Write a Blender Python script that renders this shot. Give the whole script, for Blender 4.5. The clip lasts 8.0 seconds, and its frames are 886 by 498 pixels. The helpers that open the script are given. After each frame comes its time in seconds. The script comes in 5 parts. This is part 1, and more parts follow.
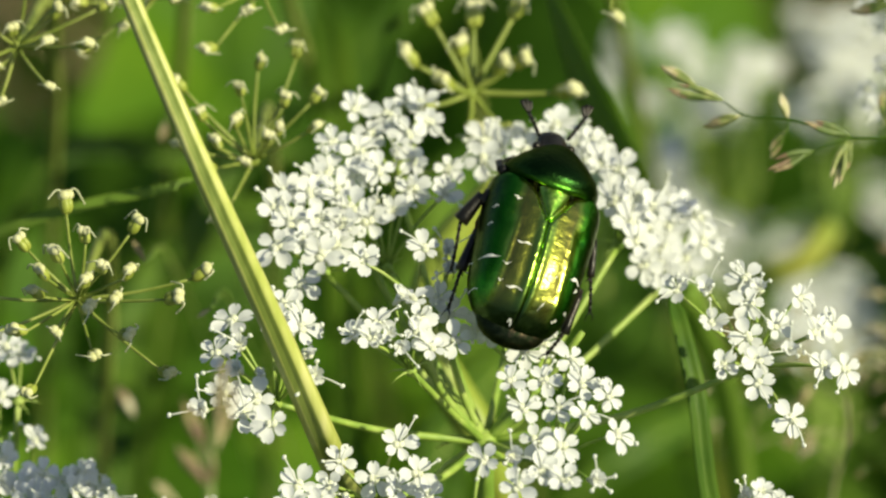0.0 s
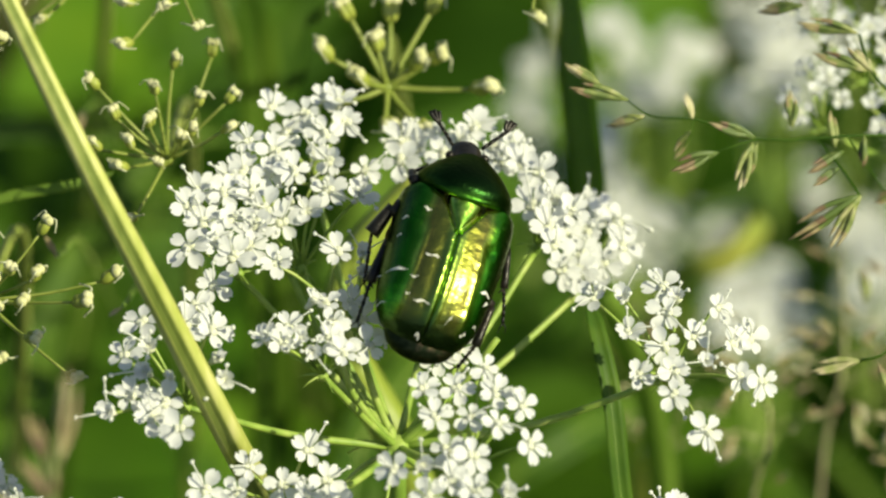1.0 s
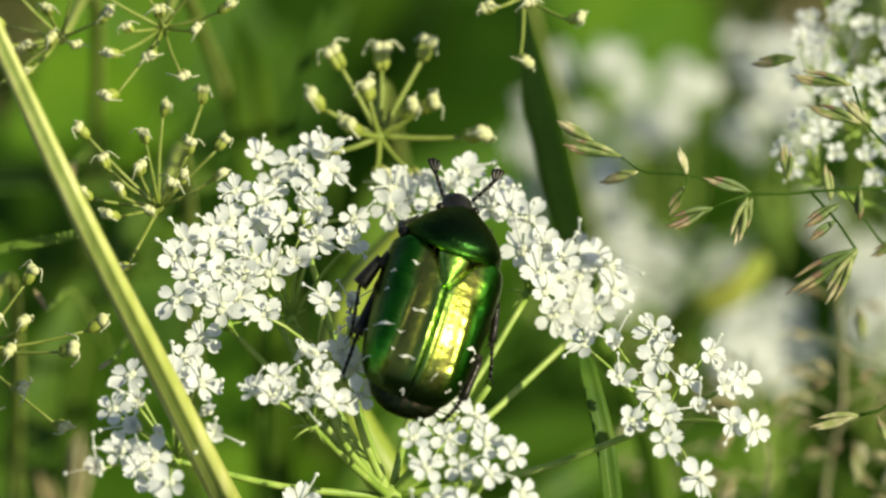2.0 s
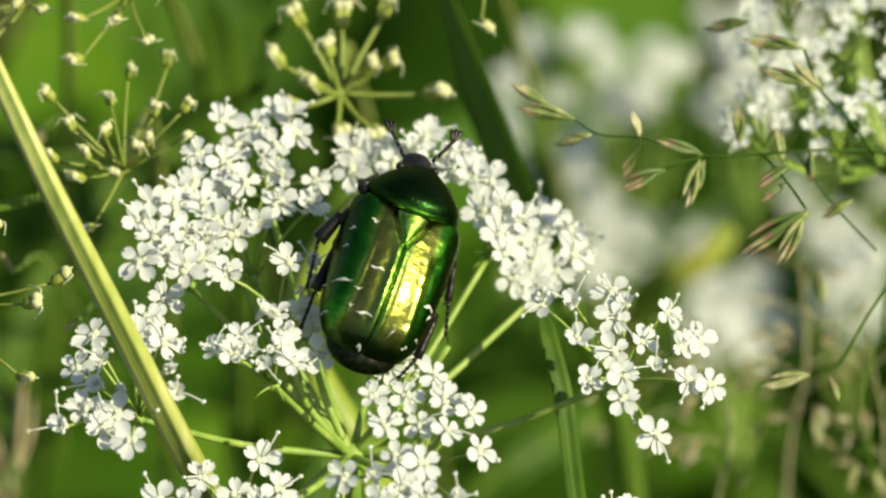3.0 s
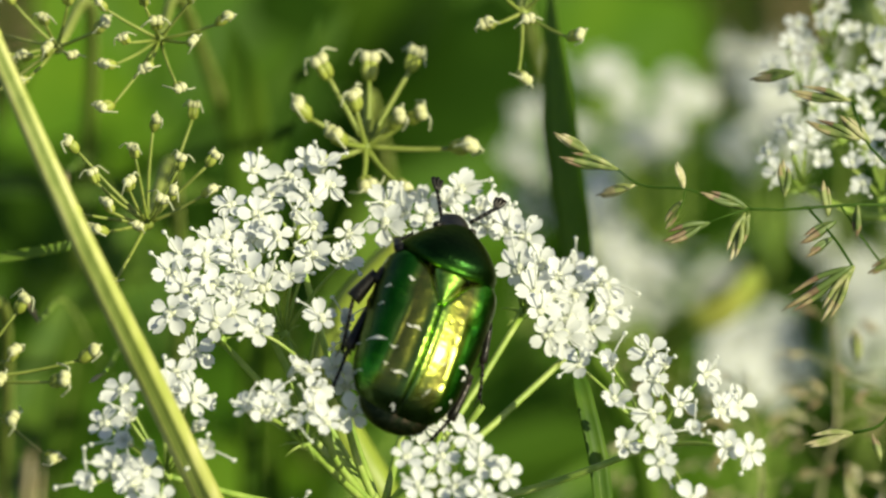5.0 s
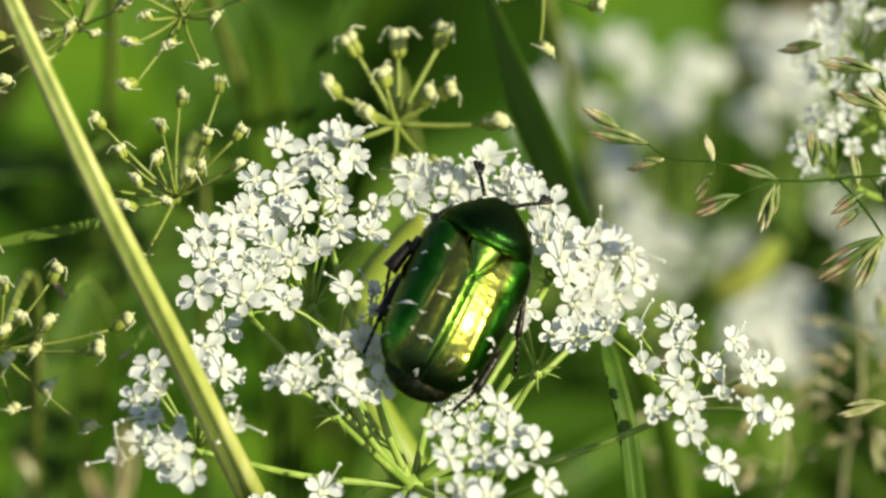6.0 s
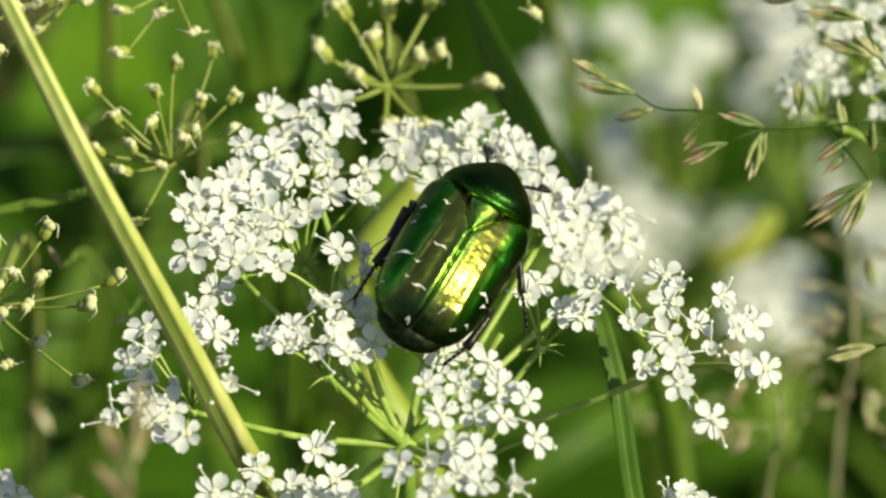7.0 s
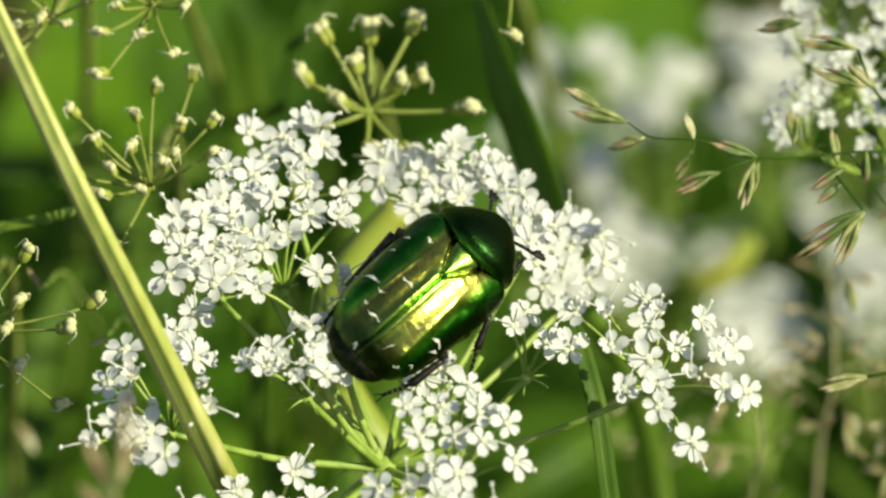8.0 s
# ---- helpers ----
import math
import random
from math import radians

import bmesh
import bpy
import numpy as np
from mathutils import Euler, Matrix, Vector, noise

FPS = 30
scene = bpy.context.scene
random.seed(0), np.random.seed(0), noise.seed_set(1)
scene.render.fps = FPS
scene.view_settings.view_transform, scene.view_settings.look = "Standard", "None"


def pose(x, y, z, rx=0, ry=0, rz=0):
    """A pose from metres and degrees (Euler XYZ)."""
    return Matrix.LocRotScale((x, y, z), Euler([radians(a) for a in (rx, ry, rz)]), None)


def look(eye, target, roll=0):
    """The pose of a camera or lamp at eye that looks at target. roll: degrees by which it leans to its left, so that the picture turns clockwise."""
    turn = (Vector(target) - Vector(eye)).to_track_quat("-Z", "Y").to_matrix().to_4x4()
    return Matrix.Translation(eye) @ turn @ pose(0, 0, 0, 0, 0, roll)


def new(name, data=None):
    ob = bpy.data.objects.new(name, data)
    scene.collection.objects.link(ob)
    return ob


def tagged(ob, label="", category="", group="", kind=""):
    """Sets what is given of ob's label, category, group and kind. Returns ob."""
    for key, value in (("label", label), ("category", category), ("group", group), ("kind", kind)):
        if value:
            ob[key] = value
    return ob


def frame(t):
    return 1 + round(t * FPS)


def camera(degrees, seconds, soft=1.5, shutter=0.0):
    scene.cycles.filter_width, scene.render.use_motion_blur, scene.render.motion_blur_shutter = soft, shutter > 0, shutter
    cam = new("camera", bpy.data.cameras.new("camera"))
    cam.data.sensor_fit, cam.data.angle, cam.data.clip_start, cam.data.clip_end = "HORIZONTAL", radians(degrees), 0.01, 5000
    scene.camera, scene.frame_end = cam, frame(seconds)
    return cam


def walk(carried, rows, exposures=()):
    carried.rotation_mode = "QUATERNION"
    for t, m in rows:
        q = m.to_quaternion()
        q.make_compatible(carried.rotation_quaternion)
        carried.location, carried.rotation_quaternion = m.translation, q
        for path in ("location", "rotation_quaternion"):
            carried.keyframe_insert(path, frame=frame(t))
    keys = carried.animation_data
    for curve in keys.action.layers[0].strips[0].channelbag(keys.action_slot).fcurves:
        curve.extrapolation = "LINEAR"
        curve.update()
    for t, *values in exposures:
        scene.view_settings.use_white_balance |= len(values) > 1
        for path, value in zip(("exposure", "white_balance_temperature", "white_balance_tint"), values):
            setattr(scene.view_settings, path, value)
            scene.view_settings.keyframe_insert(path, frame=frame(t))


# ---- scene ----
# Meadow close-up: a metallic green chafer on a white umbel, looking down over a steep slant.
SLANT = radians(38)
FOCUS = Vector((0, 0, 0.62))
ACROSS = Vector((1, 0, 0))
UP = Vector((0, math.sin(SLANT), math.cos(SLANT)))
AWAY = Vector((0, math.cos(SLANT), -math.sin(SLANT)))
MM = 0.001


def spot(a, b, c):
    """A place in millimetres across, up and behind the middle of the umbel."""
    return FOCUS + (ACROSS * a + UP * b + AWAY * c) * MM


# ---- camera ----
cam = camera(7.294, 8.0, soft=2.4)
cam.data.dof.use_dof = True
cam.data.dof.focus_distance = 0.600
cam.data.dof.aperture_fstop = 27.5
walk(cam, [
    (0, look((-0.00438, -0.48305, 0.98947), (-0.0074, -0.0002, 0.6198), -1.13)),
    (0.1, look((-0.00416, -0.48124, 0.98890), (-0.0064, 0.0004, 0.6205), -0.97)),
    (0.2, look((-0.00396, -0.47943, 0.98832), (-0.0055, 0.0010, 0.6212), -0.83)),
    (0.3, look((-0.00376, -0.47762, 0.98774), (-0.0051, 0.0009, 0.6211), -0.71)),
    (0.4, look((-0.00349, -0.47592, 0.98726), (-0.0037, 0.0005, 0.6207), -0.53)),
    (0.5, look((-0.00313, -0.47413, 0.98666), (-0.0033, 0.0004, 0.6205), -0.43)),
    (0.6, look((-0.00255, -0.47384, 0.98725), (-0.0024, 0.0009, 0.6212), -0.32)),
    (0.7, look((-0.00182, -0.47356, 0.98784), (-0.0018, 0.0010, 0.6213), -0.26)),
    (0.8, look((-0.00105, -0.47329, 0.98831), (-0.0015, 0.0009, 0.6211), -0.20)),
    (0.9, look((-0.00039, -0.47304, 0.98887), (-0.0008, 0.0007, 0.6209), -0.11)),
    (1, look((0.00000, -0.47280, 0.98940), (0.0000, 0.0000, 0.6200), 0.00)),
    (1.1, look((-0.00007, -0.47223, 0.98955), (0.0007, -0.0003, 0.6196), 0.07)),
    (1.2, look((-0.00049, -0.47181, 0.98963), (0.0010, 0.0004, 0.6205), 0.16)),
    (1.3, look((-0.00099, -0.47129, 0.98971), (0.0003, 0.0012, 0.6216), 0.15)),
    (1.4, look((-0.00123, -0.47069, 0.98989), (-0.0012, 0.0015, 0.6220), 0.07)),
    (1.5, look((-0.00094, -0.47006, 0.99025), (-0.0017, 0.0020, 0.6225), 0.04)),
    (1.6, look((-0.00001, -0.46796, 0.98982), (-0.0009, 0.0027, 0.6234), -0.18)),
    (1.7, look((0.00109, -0.46581, 0.98945), (-0.0004, 0.0033, 0.6242), -0.44)),
    (2.8, look((0.00969, -0.47991, 0.99014), (0.0042, -0.0004, 0.6194), -2.19)),
    (2.9, look((0.00936, -0.47802, 0.99058), (0.0054, -0.0007, 0.6192), -1.64)),
    (3, look((0.00906, -0.47637, 0.99061), (0.0044, 0.0004, 0.6206), -1.25)),
    (3.1, look((0.00889, -0.47757, 0.99093), (0.0031, 0.0013, 0.6217), -1.45)),
    (3.2, look((0.00884, -0.47960, 0.99019), (0.0015, 0.0011, 0.6214), -1.67)),
    (3.3, look((0.00881, -0.48192, 0.98907), (0.0012, 0.0003, 0.6204), -1.82)),
    (3.4, look((0.00871, -0.48400, 0.98826), (0.0017, -0.0010, 0.6187), -1.89)),
    (3.5, look((0.00844, -0.48529, 0.98845), (0.0019, -0.0016, 0.6180), -1.97)),
    (3.6, look((0.00776, -0.48327, 0.98861), (0.0017, -0.0010, 0.6187), -1.72)),
    (3.7, look((0.00674, -0.48037, 0.98978), (0.0015, -0.0004, 0.6194), -1.42)),
    (3.8, look((0.00573, -0.47727, 0.99131), (0.0009, 0.0002, 0.6202), -1.16)),
    (3.9, look((0.00508, -0.47474, 0.99224), (0.0008, 0.0012, 0.6215), -0.90)),
    (4, look((0.00516, -0.47324, 0.99173), (0.0008, 0.0020, 0.6225), -0.67)),
    (4.1, look((0.00607, -0.47464, 0.99075), (0.0007, 0.0017, 0.6222), -1.22)),
    (4.2, look((0.00722, -0.47638, 0.98934), (0.0007, 0.0021, 0.6227), -1.77)),
    (5.3, look((0.00225, -0.46130, 0.98953), (0.0015, 0.0038, 0.6249), 0.14)),
    (5.4, look((0.00361, -0.46565, 0.98952), (0.0009, 0.0026, 0.6233), -0.47)),
    (5.5, look((0.00469, -0.46975, 0.98982), (0.0019, 0.0011, 0.6214), -0.94)),
    (5.6, look((0.00479, -0.46980, 0.98872), (0.0036, -0.0003, 0.6196), -0.90)),
    (5.7, look((0.00407, -0.46912, 0.98856), (0.0036, -0.0005, 0.6194), -0.92)),
    (5.8, look((0.00291, -0.46806, 0.98886), (0.0024, 0.0006, 0.6207), -0.99)),
    (5.9, look((0.00173, -0.46700, 0.98919), (0.0008, 0.0013, 0.6216), -1.08)),
    (6, look((0.00094, -0.46629, 0.98906), (-0.0009, 0.0020, 0.6225), -1.22)),
    (6.1, look((0.00048, -0.46688, 0.98912), (-0.0009, 0.0018, 0.6223), -1.22)),
    (6.2, look((0.00009, -0.46752, 0.98898), (-0.0006, 0.0005, 0.6206), -1.21)),
    (6.3, look((-0.00016, -0.46835, 0.98873), (-0.0008, -0.0004, 0.6195), -1.24)),
    (6.4, look((-0.00022, -0.46920, 0.98835), (-0.0020, 0.0005, 0.6207), -1.35)),
    (6.5, look((0.00000, -0.46992, 0.98812), (-0.0023, 0.0012, 0.6215), -1.43)),
    (6.6, look((0.00065, -0.47090, 0.98813), (-0.0018, 0.0017, 0.6222), -1.55)),
    (6.7, look((0.00169, -0.47198, 0.98814), (-0.0013, 0.0015, 0.6219), -1.69)),
    (6.8, look((0.00287, -0.47297, 0.98814), (-0.0008, 0.0003, 0.6204), -1.85)),
    (6.9, look((0.00395, -0.47396, 0.98815), (-0.0005, -0.0001, 0.6199), -2.02)),
    (7, look((0.00469, -0.47494, 0.98815), (-0.0001, -0.0001, 0.6198), -2.16)),
    (7.1, look((0.00502, -0.47548, 0.98759), (-0.0001, 0.0000, 0.6200), -2.15)),
    (7.2, look((0.00510, -0.47598, 0.98706), (-0.0003, 0.0003, 0.6204), -2.13)),
    (7.3, look((0.00503, -0.47655, 0.98646), (-0.0001, -0.0000, 0.6200), -2.08)),
    (7.4, look((0.00492, -0.47700, 0.98600), (-0.0000, -0.0007, 0.6191), -2.03)),
    (7.5, look((0.00484, -0.47717, 0.98589), (-0.0002, -0.0002, 0.6197), -2.02)),
    (7.6, look((0.00481, -0.47688, 0.98580), (-0.0001, 0.0013, 0.6216), -2.01)),
    (7.7, look((0.00475, -0.47630, 0.98596), (-0.0000, 0.0020, 0.6225), -2.01)),
    (7.8, look((0.00468, -0.47561, 0.98626), (-0.0000, 0.0020, 0.6225), -2.01)),
    (7.9, look((0.00460, -0.47499, 0.98660), (0.0007, 0.0018, 0.6223), -1.97)),
    (8, look((0.00453, -0.47433, 0.98686), (0.0017, 0.0010, 0.6213), -1.89)),
])

# ---- light ----
TO_SUN = Vector((0.70, -0.34, 0.63)).normalized()
world = bpy.data.worlds.new("sky")
scene.world = world
world.use_nodes = True
wn = world.node_tree.nodes
sky = wn.new("ShaderNodeTexSky")
sky.sky_type = "NISHITA"
sky.sun_disc = False
sky.sun_elevation = math.asin(TO_SUN.z)
sky.sun_rotation = math.atan2(TO_SUN.x, TO_SUN.y)
world.node_tree.links.new(sky.outputs[0], wn["Background"].inputs[0])
wn["Background"].inputs[1].default_value = 0.075
sun_data = bpy.data.lights.new("sun", "SUN")
sun_data.energy = 4.3
sun_data.angle = radians(0.6)
sun_data.color = (1.0, 0.95, 0.66)
sun = new("sun", sun_data)
sun.matrix_world = look(TO_SUN * 5, (0, 0, 0))
scene.view_settings.exposure = 0.40


# ---- materials ----
def material(name, colors, rough=0.5, scale=800.0, bump=0.15, translucent=0.0, metallic=0.0, spec=0.4, stretch=(1, 1, 1), per_object=0.0, per_island=0.0, tint=None, detail=4.0):
    """Colours mixed by noise at two scales, with fine relief; translucent lets light through thin tissue."""
    m = bpy.data.materials.new(name)
    m.use_nodes = True
    nt = m.node_tree
    n, l = nt.nodes, nt.links
    b = n["Principled BSDF"]
    tc = n.new("ShaderNodeTexCoord")
    mp = n.new("ShaderNodeMapping")
    mp.inputs["Scale"].default_value = stretch
    l.new(tc.outputs["Object"], mp.inputs[0])
    fine = n.new("ShaderNodeTexNoise")
    fine.inputs["Scale"].default_value = scale
    fine.inputs["Detail"].default_value = detail
    broad = n.new("ShaderNodeTexNoise")
    broad.inputs["Scale"].default_value = scale * 0.17
    l.new(mp.outputs[0], fine.inputs[0])
    l.new(mp.outputs[0], broad.inputs[0])
    add = n.new("ShaderNodeMath")
    add.operation = "ADD"
    l.new(fine.outputs[0], add.inputs[0])
    l.new(broad.outputs[0], add.inputs[1])
    value = n.new("ShaderNodeMath")
    value.operation = "MULTIPLY_ADD"
    l.new(add.outputs[0], value.inputs[0])
    value.inputs[1].default_value = 1.3
    value.inputs[2].default_value = -0.8
    last = value
    for amount, kind in ((per_object, "ShaderNodeObjectInfo"), (per_island, "ShaderNodeNewGeometry")):
        if amount:
            info = n.new(kind)
            more = n.new("ShaderNodeMath")
            more.operation = "MULTIPLY_ADD"
            l.new(info.outputs["Random" if kind.endswith("Info") else "Random Per Island"], more.inputs[0])
            more.inputs[1].default_value = amount
            l.new(last.outputs[0], more.inputs[2])
            back = n.new("ShaderNodeMath")
            back.operation = "SUBTRACT"
            l.new(more.outputs[0], back.inputs[0])
            back.inputs[1].default_value = amount / 2
            last = back
    ramp = n.new("ShaderNodeValToRGB")
    e = ramp.color_ramp.elements
    e[0].position, e[0].color = 0.15, (*colors[0], 1)
    e[1].position, e[1].color = 0.85, (*colors[-1], 1)
    for i, c in enumerate(colors[1:-1]):
        k = e.new(0.15 + 0.7 * (i + 1) / (len(colors) - 1))
        k.color = (*c, 1)
    l.new(last.outputs[0], ramp.inputs[0])
    l.new(ramp.outputs[0], b.inputs["Base Color"])
    b.inputs["Roughness"].default_value = rough
    b.inputs["Metallic"].default_value = metallic
    b.inputs["Specular IOR Level"].default_value = spec
    if bump:
        bp = n.new("ShaderNodeBump")
        bp.inputs["Strength"].default_value = bump
        bp.inputs["Distance"].default_value = 0.0002
        l.new(fine.outputs[0], bp.inputs["Height"])
        l.new(bp.outputs[0], b.inputs["Normal"])
    if translucent:
        t = n.new("ShaderNodeBsdfTranslucent")
        mx = n.new("ShaderNodeMixShader")
        mx.inputs[0].default_value = translucent
        if tint:
            t.inputs[0].default_value = (*tint, 1)
        else:
            l.new(ramp.outputs[0], t.inputs[0])
        l.new(b.outputs[0], mx.inputs[1])
        l.new(t.outputs[0], mx.inputs[2])
        l.new(mx.outputs[0], n["Material Output"].inputs[0])
    return m


PETAL = material("white_petal", [(0.79, 0.80, 0.77), (0.84, 0.85, 0.825), (0.87, 0.88, 0.86)], 0.6, 1500, 0.06, 0.38, spec=0.12, per_object=0.4)
EYE = material("floret_disc", [(0.66, 0.69, 0.46), (0.84, 0.84, 0.72)], 0.45, 2500, 0.2, 0.2)
FILAMENT = material("stamen_filament", [(0.80, 0.82, 0.72), (0.88, 0.88, 0.82)], 0.5, 2000, 0.0, 0.3)
STYLE = material("withered_style", [(0.54, 0.57, 0.32), (0.70, 0.71, 0.48)], 0.5, 2000, 0.0, 0.3)
SEED_RAY = material("seed_umbel_ray", [(0.19, 0.25, 0.035), (0.27, 0.33, 0.06), (0.36, 0.41, 0.10)], 0.5, 500, 0.2, 0.12, per_object=0.3)
RAY = material("umbel_ray", [(0.18, 0.30, 0.04), (0.30, 0.43, 0.07), (0.44, 0.53, 0.14)], 0.45, 500, 0.2, 0.12, per_object=0.3)
SHEATH = material("stem_sheath", [(0.21, 0.29, 0.03), (0.29, 0.36, 0.045), (0.35, 0.34, 0.06)], 0.45, 90, 0.2, 0.1)
FRUIT = material("green_fruit", [(0.28, 0.33, 0.045), (0.40, 0.45, 0.08), (0.52, 0.56, 0.15)], 0.42, 1200, 0.3, 0.15, per_object=0.4)
CREAM = material("fruit_crown", [(0.56, 0.57, 0.22), (0.69, 0.68, 0.35), (0.78, 0.76, 0.48)], 0.5, 2500, 0.2, 0.2, per_object=0.3)
STRAW = material("pale_rib", [(0.40, 0.45, 0.09), (0.52, 0.55, 0.15), (0.63, 0.62, 0.24)], 0.42, 900, 0.3, 0.1, stretch=(1, 1, 0.1))
GROOVE = material("green_groove", [(0.14, 0.19, 0.03), (0.21, 0.27, 0.05), (0.30, 0.35, 0.08)], 0.5, 900, 0.3, 0.05, stretch=(1, 1, 0.1))
RUST = material("rusty_edge", [(0.32, 0.36, 0.07), (0.42, 0.43, 0.11), (0.50, 0.48, 0.16)], 0.5, 600, 0.3, stretch=(1, 1, 0.3))
BLADE = material("grass_blade", [(0.035, 0.085, 0.008), (0.065, 0.14, 0.012), (0.12, 0.21, 0.018)], 0.5, 300, 0.3, 0.4, spec=0.2, stretch=(1, 1, 0.15), per_object=0.4, tint=(0.12, 0.30, 0.02))
HUSK = material("spikelet_husk", [(0.12, 0.18, 0.04), (0.30, 0.34, 0.10), (0.62, 0.56, 0.32)], 0.45, 700, 0.3, 0.2, per_object=0.6)
HUSK_TIP = material("spikelet_tip", [(0.20, 0.13, 0.07), (0.42, 0.36, 0.17), (0.68, 0.63, 0.40)], 0.5, 700, 0.3, 0.15, per_object=0.6)
BROWN_HUSK = material("brown_husk", [(0.32, 0.26, 0.11), (0.46, 0.35, 0.19), (0.54, 0.48, 0.27)], 0.55, 600, 0.3, 0.2, per_object=0.6)
SOIL = material("soil", [(0.02, 0.018, 0.01), (0.035, 0.045, 0.015), (0.03, 0.065, 0.012)], 0.9, 30, 0.6)
SWARD = material("meadow_grass", [(0.016, 0.044, 0.003), (0.040, 0.098, 0.006), (0.085, 0.17, 0.012)], 0.45, 40, 0.0, 0.4, per_island=0.8, tint=(0.10, 0.25, 0.008))
LEAF = material("broad_leaf", [(0.055, 0.13, 0.005), (0.09, 0.20, 0.008), (0.15, 0.27, 0.011)], 0.6, 60, 0.2, 0.5, spec=0.2, per_object=0.6, tint=(0.14, 0.38, 0.008))

# darkened copy of the broad leaf, its colour standing for shaded undergrowth
SHADE_LEAF = material("shade_leaf", [(0.032, 0.085, 0.004), (0.052, 0.125, 0.006), (0.085, 0.165, 0.008)], 0.6, 60, 0.2, 0.4, spec=0.15, per_object=0.6)

# ---- mesh helpers ----
def mesh_of(name, bm, mats):
    me = bpy.data.meshes.new(name)
    bm.normal_update()
    bm.to_mesh(me)
    bm.free()
    for p in me.polygons:
        p.use_smooth = True
    for m in mats:
        me.materials.append(m)
    return me


def part(name, bm, mats, parent, label="", m=None):
    """One bmesh (or a shared mesh) as one mesh object under a thing or a part."""
    me = bm if isinstance(bm, bpy.types.Mesh) else mesh_of(name, bm, mats if isinstance(mats, (list, tuple)) else [mats])
    ob = new(name, me)
    ob.parent = parent
    if m is not None:
        ob.matrix_basis = m
    if label:
        tagged(ob, label)
    return ob


def thing(name, base, label, category, group="", kind=""):
    ob = new(name)
    ob.empty_display_size = 0.005
    ob.location = base
    return tagged(ob, label, category, group, kind)


def glide(points, steps):
    """A smooth line through the points (centripetal Catmull-Rom), steps shared evenly between the spans."""
    p = [Vector(q) for q in points]
    if len(p) == 2:
        return [p[0].lerp(p[1], i / steps) for i in range(steps + 1)]
    p = [p[0] * 2 - p[1]] + p + [p[-1] * 2 - p[-2]]
    n = len(p) - 3
    out = []
    for i in range(steps + 1):
        s = min(i / steps * n, n - 1e-6)
        k, u = int(s), s - int(s)
        q = p[k:k + 4]
        t = [0.0]
        for a, b in zip(q, q[1:]):
            t.append(t[-1] + max(1e-6, (b - a).length) ** 0.5)
        x = t[1] + (t[2] - t[1]) * u
        a1 = q[0].lerp(q[1], (x - t[0]) / (t[1] - t[0]))
        a2 = q[1].lerp(q[2], (x - t[1]) / (t[2] - t[1]))
        a3 = q[2].lerp(q[3], (x - t[2]) / (t[3] - t[2]))
        b1 = a1.lerp(a2, (x - t[0]) / (t[2] - t[0]))
        b2 = a2.lerp(a3, (x - t[1]) / (t[3] - t[1]))
        out.append(b1.lerp(b2, u))
    return out


def tube(bm, line, radii, sides=7, mat=0, flat=1.0, side=None, rim=None):
    """A tube along a line; radii: one or a pair (start, end) in metres; rim: radius factor and material by angle step."""
    pts = [Vector(q) for q in line]
    r0, r1 = radii if isinstance(radii, (list, tuple)) else (radii, radii)
    ref = Vector(side) if side is not None else None
    rings = []
    for i, q in enumerate(pts):
        d = (pts[min(i + 1, len(pts) - 1)] - pts[max(i - 1, 0)]).normalized()
        if ref is None:
            ref = d.orthogonal()
        u = (ref - d * ref.dot(d)).normalized()
        ref = u if side is None else ref
        v = d.cross(u)
        r = r0 + (r1 - r0) * i / (len(pts) - 1)
        ring = []
        for k in range(sides):
            w = 2 * math.pi * k / sides
            f = rim[k][0] if rim else 1.0
            ring.append(bm.verts.new(q + (u * math.cos(w) + v * math.sin(w) * flat) * r * f))
        rings.append(ring)
    for a, b in zip(rings, rings[1:]):
        for k in range(sides):
            face = bm.faces.new((a[k], a[(k + 1) % sides], b[(k + 1) % sides], b[k]))
            face.material_index = rim[k][1] if rim else mat
    for ring, turned in ((rings[0], True), (rings[-1], False)):
        face = bm.faces.new(ring[::-1] if turned else ring)
        face.material_index = rim[0][1] if rim else mat


def ball(bm, m, mat=0, u=8, v=6):
    faces = bmesh.ops.create_uvsphere(bm, u_segments=u, v_segments=v, radius=1.0, matrix=m)
    for vert in faces["verts"]:
        for f in vert.link_faces:
            f.material_index = mat


